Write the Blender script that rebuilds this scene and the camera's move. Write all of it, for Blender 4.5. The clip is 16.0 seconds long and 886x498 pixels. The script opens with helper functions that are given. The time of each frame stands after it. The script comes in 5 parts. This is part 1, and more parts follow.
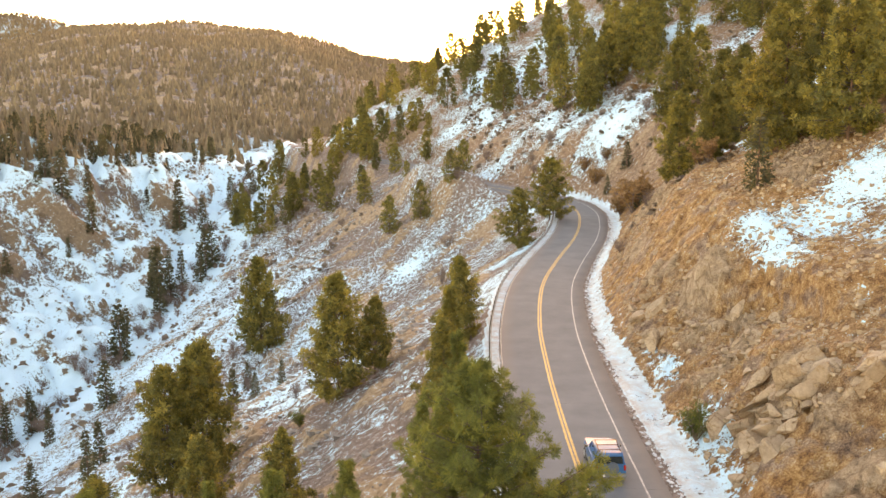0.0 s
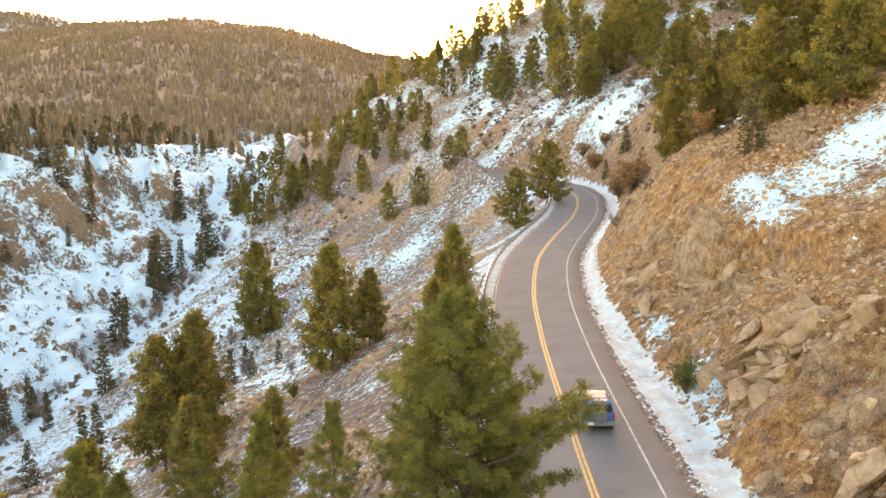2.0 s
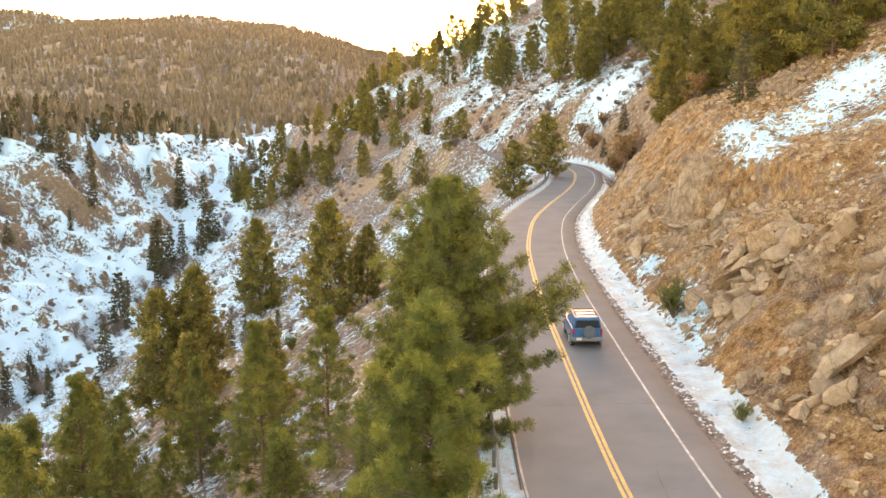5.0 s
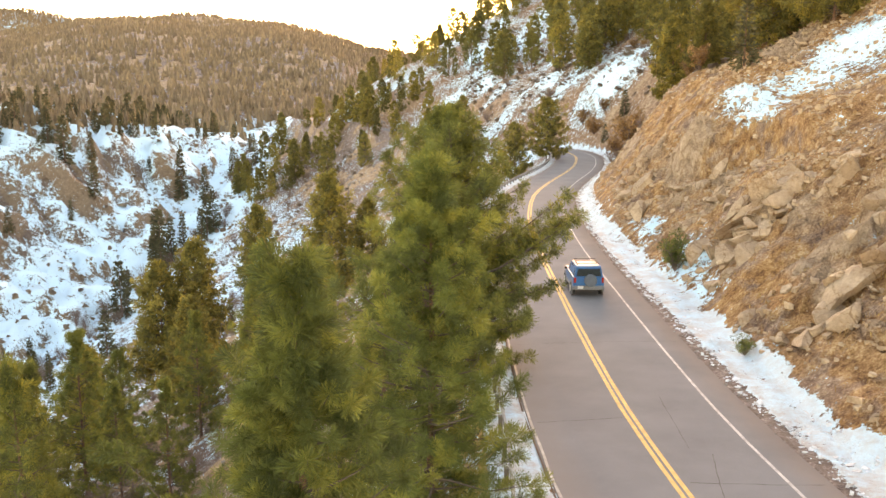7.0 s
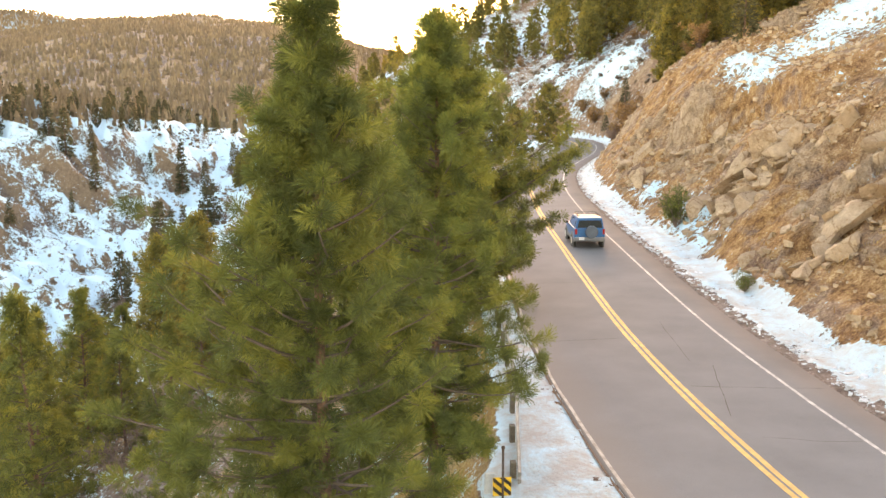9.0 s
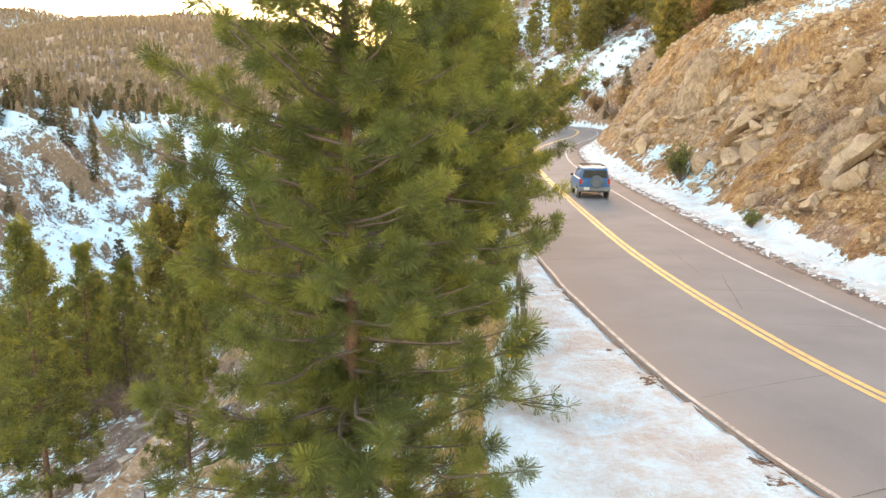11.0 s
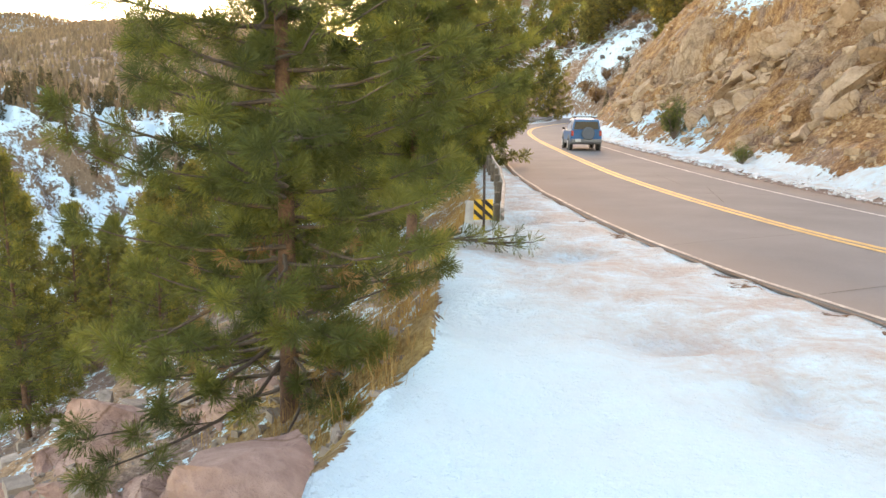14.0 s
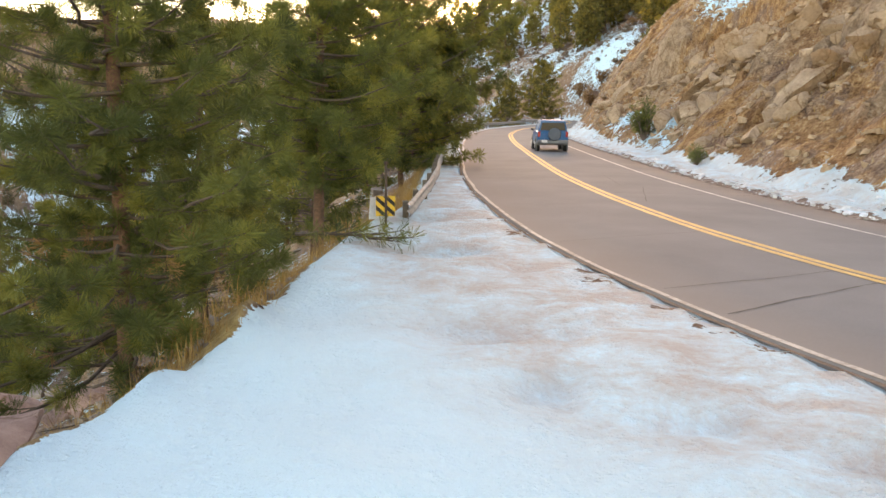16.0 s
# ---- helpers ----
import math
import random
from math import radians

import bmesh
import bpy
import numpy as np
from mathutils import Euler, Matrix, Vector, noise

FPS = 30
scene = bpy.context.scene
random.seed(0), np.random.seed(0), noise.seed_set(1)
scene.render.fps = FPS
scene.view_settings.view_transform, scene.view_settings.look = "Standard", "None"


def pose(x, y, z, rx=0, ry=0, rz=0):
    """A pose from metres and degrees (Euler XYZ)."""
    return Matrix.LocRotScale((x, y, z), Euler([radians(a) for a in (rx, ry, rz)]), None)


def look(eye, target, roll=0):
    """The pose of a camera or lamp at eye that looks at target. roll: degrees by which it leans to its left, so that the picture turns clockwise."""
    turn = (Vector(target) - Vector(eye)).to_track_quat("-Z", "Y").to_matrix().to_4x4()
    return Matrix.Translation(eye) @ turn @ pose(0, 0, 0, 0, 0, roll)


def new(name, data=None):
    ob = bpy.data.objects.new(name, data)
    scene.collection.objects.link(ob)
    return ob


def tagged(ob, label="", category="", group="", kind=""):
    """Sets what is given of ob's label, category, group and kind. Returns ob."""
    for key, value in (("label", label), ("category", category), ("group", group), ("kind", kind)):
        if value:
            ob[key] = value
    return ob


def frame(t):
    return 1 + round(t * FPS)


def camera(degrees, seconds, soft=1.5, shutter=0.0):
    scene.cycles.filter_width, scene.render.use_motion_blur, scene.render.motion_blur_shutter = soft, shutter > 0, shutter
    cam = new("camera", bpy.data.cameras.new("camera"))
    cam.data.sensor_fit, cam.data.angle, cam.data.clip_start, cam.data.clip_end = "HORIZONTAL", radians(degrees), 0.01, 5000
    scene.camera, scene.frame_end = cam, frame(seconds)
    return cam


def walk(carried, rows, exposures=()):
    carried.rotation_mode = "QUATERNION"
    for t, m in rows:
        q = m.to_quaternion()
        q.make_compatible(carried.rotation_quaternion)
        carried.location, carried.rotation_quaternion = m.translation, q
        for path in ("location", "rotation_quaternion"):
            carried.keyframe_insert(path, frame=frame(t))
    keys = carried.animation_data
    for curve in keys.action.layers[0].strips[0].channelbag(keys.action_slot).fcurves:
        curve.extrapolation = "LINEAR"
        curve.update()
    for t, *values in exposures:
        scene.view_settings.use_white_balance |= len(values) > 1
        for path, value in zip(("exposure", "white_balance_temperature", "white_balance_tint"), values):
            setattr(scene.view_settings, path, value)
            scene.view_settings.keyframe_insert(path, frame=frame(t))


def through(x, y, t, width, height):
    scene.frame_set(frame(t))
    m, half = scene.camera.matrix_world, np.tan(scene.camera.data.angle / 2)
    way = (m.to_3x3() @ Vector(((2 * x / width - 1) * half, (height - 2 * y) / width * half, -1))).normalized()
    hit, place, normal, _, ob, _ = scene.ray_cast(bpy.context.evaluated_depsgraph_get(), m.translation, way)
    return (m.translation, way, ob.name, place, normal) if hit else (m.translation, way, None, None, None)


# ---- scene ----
cam = camera(54.0, 16.0, soft=1.5)
PATH = [
    (0, (-0.086, -0.011, 21.473), (-0.099, 1.958, 21.122), -0.4),
    (0.5, (0.065, 0.026, 20.739), (0.05, 1.995, 20.388), -0.4),
    (1, (0.304, 0.016, 19.972), (0.29, 1.985, 19.621), -0.3),
    (1.5, (0.492, -0.068, 19.306), (0.476, 1.901, 18.955), -0.4),
    (2, (0.67, -0.342, 18.625), (0.652, 1.627, 18.272), -0.4),
    (2.5, (0.807, -0.788, 17.946), (0.789, 1.181, 17.592), -0.5),
    (3, (0.902, -1.333, 17.282), (0.884, 0.635, 16.927), -0.5),
    (3.5, (1.009, -1.919, 16.504), (0.991, 0.049, 16.149), -0.5),
    (4, (1.082, -2.354, 15.801), (1.064, -0.386, 15.445), -0.4),
    (4.2, (1.133, -2.332, 15.499), (1.113, -0.364, 15.145), -0.3),
    (6.5, (1.238, -2.453, 12.093), (1.214, -0.484, 11.743), -0.3),
    (7, (1.21, -2.617, 11.375), (1.186, -0.648, 11.024), -0.3),
    (7.5, (1.183, -2.883, 10.685), (1.158, -0.914, 10.334), -0.3),
    (8, (1.109, -3.214, 9.995), (1.085, -1.245, 9.643), -0.2),
    (8.5, (1.117, -3.324, 9.324), (1.093, -1.355, 8.975), -0.2),
    (10.8, (0.803, -3.874, 5.848), (0.782, -1.903, 5.508), 0.1),
    (11, (0.769, -3.858, 5.595), (0.748, -1.887, 5.255), 0.2),
    (11.5, (0.726, -3.853, 4.957), (0.705, -1.881, 4.62), 0.2),
    (12, (0.793, -3.82, 4.509), (0.77, -1.848, 4.173), 0.2),
    (12.5, (0.864, -3.85, 3.941), (0.84, -1.879, 3.608), 0.0),
    (13, (1.018, -3.84, 3.352), (0.993, -1.867, 3.022), 0.1),
    (13.5, (1.237, -3.825, 2.877), (1.209, -1.853, 2.549), 0.2),
    (14, (1.562, -3.794, 2.52), (1.533, -1.821, 2.194), 0.3),
    (14.5, (1.986, -3.86, 2.375), (1.955, -1.887, 2.05), 0.5),
    (15, (2.517, -3.906, 2.343), (2.484, -1.932, 2.019), 0.5),
    (15.5, (3.076, -3.922, 2.382), (3.041, -1.949, 2.058), 0.6),
    (16, (3.668, -3.993, 2.455), (3.63, -2.019, 2.133), 0.6),
]
walk(cam, [(t, look(eye, target, roll)) for t, eye, target, roll in PATH], [(0, 3.54, 12700, 31), (4, 3.64, 12700, 31), (8, 3.76, 12100, 30), (11.5, 3.87, 11000, 27), (12.5, 3.87, 10900, 28), (14.5, 3.51, 10700, 28), (16, 3.31, 10700, 29)])
# ---------------------------------------------------------------- daylight: the sun touches the far ridge
SUN_AZ, SUN_EL = 9.0, 5.5
world = bpy.data.worlds.new("sky")
scene.world = world
world.use_nodes = True
wn = world.node_tree.nodes
sky = wn.new("ShaderNodeTexSky")
sky.sky_type, sky.sun_disc = "NISHITA", False
sky.sun_elevation, sky.sun_rotation = radians(SUN_EL), radians(SUN_AZ)
sky.altitude, sky.air_density, sky.dust_density, sky.ozone_density = 2000, 1.0, 2.2, 1.0
wn["Background"].inputs["Strength"].default_value = 0.15
world.node_tree.links.new(sky.outputs["Color"], wn["Background"].inputs["Color"])
lamp = bpy.data.lights.new("sun", "SUN")
lamp.energy, lamp.angle, lamp.color = 0.6, radians(26), (1.0, 0.66, 0.36)
sun = new("sun", lamp)
sun_way = Vector((math.sin(radians(SUN_AZ)) * math.cos(radians(SUN_EL)), math.cos(radians(SUN_AZ)) * math.cos(radians(SUN_EL)), math.sin(radians(SUN_EL))))
sun.matrix_world = look((0, 0, 60), Vector((0, 0, 60)) - sun_way)
# ---------------------------------------------------------------- materials
def node_material(name, rough=0.8):
    m = bpy.data.materials.new(name)
    m.use_nodes = True
    n, l = m.node_tree.nodes, m.node_tree.links
    b = n["Principled BSDF"]
    b.inputs["Roughness"].default_value = rough
    return m, n, l, b


def add_noise(n, l, scale, detail=4.0, rough=0.6, coords=None, distortion=0.0):
    t = n.new("ShaderNodeTexNoise")
    t.inputs["Scale"].default_value, t.inputs["Detail"].default_value = scale, detail
    t.inputs["Roughness"].default_value, t.inputs["Distortion"].default_value = rough, distortion
    if coords:
        l.new(coords, t.inputs["Vector"])
    return t.outputs["Fac"]


def add_ramp(n, l, fac, stops):
    r = n.new("ShaderNodeValToRGB")
    while len(r.color_ramp.elements) < len(stops):
        r.color_ramp.elements.new(0.5)
    for e, (p, c) in zip(r.color_ramp.elements, stops):
        e.position, e.color = p, (*c, 1) if len(c) == 3 else c
    l.new(fac, r.inputs["Fac"])
    return r.outputs["Color"]


def add_mix(n, l, fac, a, b, blend="MIX"):
    m = n.new("ShaderNodeMix")
    m.data_type, m.blend_type = "RGBA", blend
    for value, socket in ((fac, m.inputs["Factor"]), (a, m.inputs["A"]), (b, m.inputs["B"])):
        if isinstance(value, bpy.types.NodeSocket):
            l.new(value, socket)
        elif isinstance(value, (int, float)):
            socket.default_value = value
        else:
            socket.default_value = (*value, 1)
    return m.outputs["Result"]


def add_vector(n, l, value):
    c = n.new("ShaderNodeCombineXYZ")
    for k in range(3):
        l.new(value, c.inputs[k])
    return c.outputs[0]


def add_math(n, l, op, a, b=0.0, c=None):
    m = n.new("ShaderNodeMath")
    m.operation = op
    for i, value in enumerate((a, b, c)):
        if isinstance(value, bpy.types.NodeSocket):
            l.new(value, m.inputs[i])
        elif value is not None:
            m.inputs[i].default_value = value
    return m.outputs["Value"]


def add_bump(n, l, b, height, strength=0.4, distance=0.05):
    k = n.new("ShaderNodeBump")
    k.inputs["Strength"].default_value, k.inputs["Distance"].default_value = strength, distance
    l.new(height, k.inputs["Height"])
    l.new(k.outputs["Normal"], b.inputs["Normal"])


def place_of(n, kind="Object"):
    return n.new("ShaderNodeTexCoord").outputs[kind]


def random_of(n):
    return n.new("ShaderNodeObjectInfo").outputs["Random"]


def island_of(n):
    return n.new("ShaderNodeNewGeometry").outputs["Random Per Island"]


def mottled(name, dark, light, scale=3.0, rough=0.85, bump=0.3, distance=0.03, fine=8.0, vary=None, metal=0.0):
    """A surface of two tones: broad mottling and fine grain."""
    m, n, l, b = node_material(name, rough)
    co = place_of(n)
    big, small = add_noise(n, l, scale, 4, 0.6, co), add_noise(n, l, scale * fine, 5, 0.65, co)
    fac = add_math(n, l, "MULTIPLY_ADD", big, 0.6, add_math(n, l, "MULTIPLY", small, 0.4))
    colour = add_ramp(n, l, fac, [(0.34, dark), (0.66, light)])
    if vary:
        v = random_of(n) if vary == "object" else island_of(n)
        colour = add_mix(n, l, add_math(n, l, "MULTIPLY", v, 0.45), colour, tuple(0.75 * c for c in dark))
    l.new(colour, b.inputs["Base Color"])
    b.inputs["Metallic"].default_value = metal
    add_bump(n, l, b, small, bump, distance)
    return m


def ground_material():
    m, n, l, b = node_material("ground", 0.95)
    co = place_of(n)

    def attr(name):
        a = n.new("ShaderNodeAttribute")
        a.attribute_name = name
        return a.outputs["Fac"]
    coarse, mid, fine = add_noise(n, l, 0.22, 5, 0.6, co), add_noise(n, l, 1.3, 6, 0.68, co), add_noise(n, l, 9.0, 5, 0.7, co)
    soil = add_ramp(n, l, add_math(n, l, "MULTIPLY_ADD", mid, 0.55, add_math(n, l, "MULTIPLY", fine, 0.45)),
                    [(0.36, (0.08, 0.036, 0.016)), (0.46, (0.27, 0.122, 0.045)), (0.55, (0.47, 0.255, 0.106)), (0.64, (0.67, 0.45, 0.245))])
    grey = add_ramp(n, l, add_math(n, l, "MULTIPLY_ADD", mid, 0.5, add_math(n, l, "MULTIPLY", fine, 0.5)),
                    [(0.36, (0.075, 0.054, 0.046)), (0.5, (0.23, 0.168, 0.145)), (0.64, (0.46, 0.37, 0.325))])
    patchy = add_math(n, l, "MULTIPLY", add_ramp(n, l, add_noise(n, l, 0.45, 6, 0.65, co, 0.4), [(0.47, (0, 0, 0)), (0.6, (1, 1, 1))]), 0.65)
    scree = add_mix(n, l, add_math(n, l, "MAXIMUM", attr("scree"), patchy), soil, grey)
    stone = add_ramp(n, l, add_math(n, l, "MULTIPLY_ADD", mid, 0.6, add_math(n, l, "MULTIPLY", fine, 0.4)),
                     [(0.3, (0.10, 0.07, 0.05)), (0.5, (0.38, 0.25, 0.16)), (0.68, (0.66, 0.48, 0.335))])
    rocky = add_math(n, l, "MULTIPLY_ADD", fine, 0.5, attr("rock"))
    rocky = add_ramp(n, l, rocky, [(0.52, (0, 0, 0)), (0.74, (1, 1, 1))])
    base = add_mix(n, l, rocky, scree, stone)
    straw = add_ramp(n, l, fine, [(0.35, (0.30, 0.19, 0.07)), (0.65, (0.56, 0.40, 0.17))])
    tufty = add_ramp(n, l, add_math(n, l, "MULTIPLY_ADD", coarse, 0.9, attr("grass")), [(0.8, (0, 0, 0)), (1.02, (1, 1, 1))])
    base = add_mix(n, l, tufty, base, straw)
    crags = n.new("ShaderNodeTexVoronoi")
    crags.feature = "DISTANCE_TO_EDGE"
    crags.inputs["Scale"].default_value = 0.9
    l.new(add_mix(n, l, 0.5, co, add_vector(n, l, mid)), crags.inputs["Vector"])
    gaps = add_ramp(n, l, crags.outputs["Distance"], [(0.0, (0.68, 0.64, 0.6)), (0.04, (1, 1, 1))])
    gaps = add_mix(n, l, rocky, (1, 1, 1), gaps)
    base = add_mix(n, l, 1.0, base, gaps, "MULTIPLY")
    base = add_mix(n, l, add_math(n, l, "MULTIPLY", attr("ledgy"), 0.55), base, (0.10, 0.078, 0.06))
    # snow, broken at its rim by stones and stubble
    up = n.new("ShaderNodeSeparateXYZ")
    l.new(n.new("ShaderNodeNewGeometry").outputs["Normal"], up.inputs[0])
    level = add_math(n, l, "MULTIPLY", attr("ledgy"), add_math(n, l, "SUBTRACT", up.outputs["Z"], 0.72))
    ragged = add_noise(n, l, 0.38, 8, 0.74, co, 0.6)
    speck = add_noise(n, l, 3.4, 4, 0.7, co)
    level = add_math(n, l, "MULTIPLY_ADD", add_math(n, l, "MULTIPLY", attr("ledgy"), add_math(n, l, "SUBTRACT", ragged, 0.5)), 1.3, level)
    cover = add_math(n, l, "ADD", attr("snow"), add_math(n, l, "MULTIPLY", add_math(n, l, "SUBTRACT", mid, 0.5), 1.9))
    cover = add_math(n, l, "ADD", cover, add_math(n, l, "MULTIPLY", level, 2.5))
    cover = add_math(n, l, "ADD", cover, add_math(n, l, "MULTIPLY", add_math(n, l, "SUBTRACT", fine, 0.5), 1.1))
    cover = add_math(n, l, "ADD", cover, add_math(n, l, "MULTIPLY", add_math(n, l, "SUBTRACT", speck, 0.5), 1.5))
    snowy = add_ramp(n, l, cover, [(0.47, (0, 0, 0)), (0.53, (1, 1, 1))])
    blotch = add_math(n, l, "MULTIPLY_ADD", add_noise(n, l, 0.8, 7, 0.75, co, 0.4), 0.6, add_math(n, l, "MULTIPLY_ADD", mid, 0.22, add_math(n, l, "MULTIPLY", fine, 0.18)))
    dirt = add_math(n, l, "MULTIPLY", attr("dirty"), add_ramp(n, l, blotch, [(0.37, (0, 0, 0)), (0.58, (1, 1, 1))]))
    white = add_mix(n, l, dirt, (0.52, 0.78, 0.90), (0.47, 0.44, 0.425))
    l.new(add_mix(n, l, snowy, base, white), b.inputs["Base Color"])
    rough = add_mix(n, l, snowy, (0.95, 0.95, 0.95), (0.8, 0.8, 0.8))
    b.inputs["Specular IOR Level"].default_value = 0.2
    l.new(rough, b.inputs["Roughness"])
    relief = add_math(n, l, "MULTIPLY_ADD", fine, 0.5, mid)
    relief = add_math(n, l, "MULTIPLY_ADD", add_math(n, l, "MULTIPLY", crags.outputs["Distance"], rocky), 0.5, relief)
    relief = add_math(n, l, "MULTIPLY", relief, add_math(n, l, "MULTIPLY_ADD", snowy, -0.3, 1.0))
    add_bump(n, l, b, relief, 1.0, 0.34)
    return m


def needle_material(name, dark, light, glow, broad=0.0, through=0.38, tufted=False):
    """Needles: light comes through them from behind."""
    m, n, l, b = node_material(name, 0.6)
    vary = island_of(n)
    if tufted:
        a = n.new("ShaderNodeAttribute")
        a.attribute_name = "tone"
        vary = add_math(n, l, "MULTIPLY_ADD", a.outputs["Fac"], 0.75, add_math(n, l, "MULTIPLY", vary, 0.25))
    colour = add_ramp(n, l, vary, [(0.0, dark), (0.55, light), (1.0, glow)])
    if broad:
        stand_of = add_noise(n, l, broad, 4, 0.6, n.new("ShaderNodeNewGeometry").outputs["Position"])
        colour = add_mix(n, l, add_ramp(n, l, stand_of, [(0.4, (0, 0, 0)), (0.62, (0.55, 0.55, 0.55))]), colour, dark)
    tint = add_mix(n, l, add_math(n, l, "MULTIPLY", random_of(n), 0.35), colour, tuple(0.55 * c for c in dark))
    l.new(tint, b.inputs["Base Color"])
    b.inputs["Specular IOR Level"].default_value = 0.25
    t = n.new("ShaderNodeBsdfTranslucent")
    l.new(add_mix(n, l, 1.0, tint, (1.2, 1.1, 0.75), "MULTIPLY"), t.inputs["Color"])
    mix = n.new("ShaderNodeMixShader")
    mix.inputs[0].default_value = through
    l.new(b.outputs[0], mix.inputs[1])
    l.new(t.outputs[0], mix.inputs[2])
    l.new(mix.outputs[0], n["Material Output"].inputs["Surface"])
    return m


def asphalt_material():
    m, n, l, b = node_material("asphalt", 0.9)
    b.inputs["Specular IOR Level"].default_value = 0.15
    co = place_of(n)
    big, small = add_noise(n, l, 0.35, 5, 0.6, co), add_noise(n, l, 30.0, 4, 0.7, co)
    colour = add_ramp(n, l, add_math(n, l, "MULTIPLY_ADD", big, 0.65, add_math(n, l, "MULTIPLY", small, 0.35)),
                      [(0.35, (0.142, 0.141, 0.143)), (0.65, (0.192, 0.189, 0.19))])
    u = n.new("ShaderNodeAttribute")
    u.attribute_name = "across"
    edge = add_ramp(n, l, add_math(n, l, "ADD", u.outputs["Fac"], add_math(n, l, "MULTIPLY", add_math(n, l, "SUBTRACT", big, 0.5), 0.12)),
                    [(0.0, (1, 1, 1)), (0.17, (0, 0, 0)), (0.85, (0, 0, 0)), (0.97, (1, 1, 1))])
    dust = add_math(n, l, "MULTIPLY", edge, 0.5)
    l.new(add_mix(n, l, dust, colour, (0.27, 0.21, 0.175)), b.inputs["Base Color"])
    add_bump(n, l, b, small, 0.25, 0.01)
    return m


GROUND = ground_material()
ASPHALT = asphalt_material()
YELLOW = mottled("yellow_paint", (0.40, 0.235, 0.085), (0.66, 0.395, 0.12), 3, 0.7, 0.15, 0.004)
WHITE = mottled("white_paint", (0.16, 0.148, 0.14), (0.60, 0.57, 0.54), 2.6, 0.7, 0.15, 0.004)
LIP_PAINT = mottled("lip_paint", (0.22, 0.175, 0.145), (0.56, 0.49, 0.43), 2.2, 0.8, 0.3, 0.01)
CRACK = mottled("crack", (0.05, 0.045, 0.04), (0.10, 0.09, 0.08), 5, 0.9, 0.2, 0.004)
BARK = mottled("bark", (0.055, 0.03, 0.022), (0.23, 0.125, 0.08), 6, 0.95, 0.9, 0.05, 5)
TWIG = mottled("twig", (0.05, 0.036, 0.03), (0.14, 0.105, 0.085), 6, 0.95, 0.4, 0.01)


def granite_material(name, dark, light, capped=False, soiled=0.8):
    """Fractured granite: mottled, with dark joints and soil in its hollows."""
    m, n, l, b = node_material(name, 0.92)
    geo = n.new("ShaderNodeNewGeometry").outputs["Position"]
    big, small = add_noise(n, l, 0.9, 5, 0.6, geo), add_noise(n, l, 7.0, 6, 0.7, geo)
    fac = add_math(n, l, "MULTIPLY_ADD", big, 0.55, add_math(n, l, "MULTIPLY", small, 0.45))
    colour = add_ramp(n, l, fac, [(0.36, dark), (0.5, tuple((p + q) / 2 for p, q in zip(dark, light))), (0.64, light)])
    colour = add_mix(n, l, add_math(n, l, "MULTIPLY", random_of(n), 0.4), colour, tuple(0.8 * c for c in dark))
    v = n.new("ShaderNodeTexVoronoi")
    v.feature = "DISTANCE_TO_EDGE"
    v.inputs["Scale"].default_value = 1.5
    l.new(add_mix(n, l, 0.55, geo, add_vector(n, l, big)), v.inputs["Vector"])
    joint = add_ramp(n, l, v.outputs["Distance"], [(0.0, (0.6, 0.52, 0.44)), (0.025, (1, 1, 1))])
    colour = add_mix(n, l, 1.0, colour, joint, "MULTIPLY")
    soil = add_ramp(n, l, add_noise(n, l, 1.7, 6, 0.7, geo), [(0.55, (0, 0, 0)), (0.66, (1, 1, 1))])
    colour = add_mix(n, l, add_math(n, l, "MULTIPLY", soil, soiled), colour, (0.27, 0.15, 0.07))
    if capped:
        up = n.new("ShaderNodeSeparateXYZ")
        l.new(n.new("ShaderNodeNewGeometry").outputs["Normal"], up.inputs[0])
        cap = add_math(n, l, "MULTIPLY_ADD", add_math(n, l, "SUBTRACT", big, 0.5), 1.6, up.outputs["Z"])
        colour = add_mix(n, l, add_ramp(n, l, cap, [(0.62, (0, 0, 0)), (0.72, (1, 1, 1))]), colour, (0.52, 0.78, 0.90))
    l.new(colour, b.inputs["Base Color"])
    add_bump(n, l, b, add_math(n, l, "MULTIPLY_ADD", joint, 0.2, small), 1.0, 0.12)
    return m


ROCK = granite_material("rock", (0.29, 0.185, 0.115), (0.64, 0.46, 0.31))
LEDGE_ROCK = granite_material("ledge_rock", (0.10, 0.08, 0.065), (0.34, 0.265, 0.20), True)
PINK_ROCK = granite_material("pink_granite", (0.26, 0.155, 0.135), (0.62, 0.42, 0.36), soiled=0.25)
NEEDLE = needle_material("needles", (0.054, 0.076, 0.027), (0.125, 0.15, 0.041), (0.27, 0.265, 0.063), through=0.3, tufted=True)
NEEDLE_DARK = needle_material("spruce_needles", (0.06, 0.06, 0.034), (0.10, 0.094, 0.05), (0.15, 0.13, 0.068))
# distant woods: aerial haze is put into the base colour as paler brown
HAZED_FOREST = needle_material("forest_needles", (0.21, 0.15, 0.098), (0.345, 0.245, 0.152), (0.47, 0.34, 0.212), 0.012)
DRY = needle_material("dry_leaves", (0.22, 0.12, 0.06), (0.32, 0.18, 0.09), (0.42, 0.25, 0.13))
STRAW = needle_material("dry_grass", (0.25, 0.135, 0.05), (0.44, 0.265, 0.105), (0.58, 0.40, 0.19))
THICKET = needle_material("thicket", (0.14, 0.10, 0.08), (0.21, 0.155, 0.125), (0.28, 0.215, 0.165))
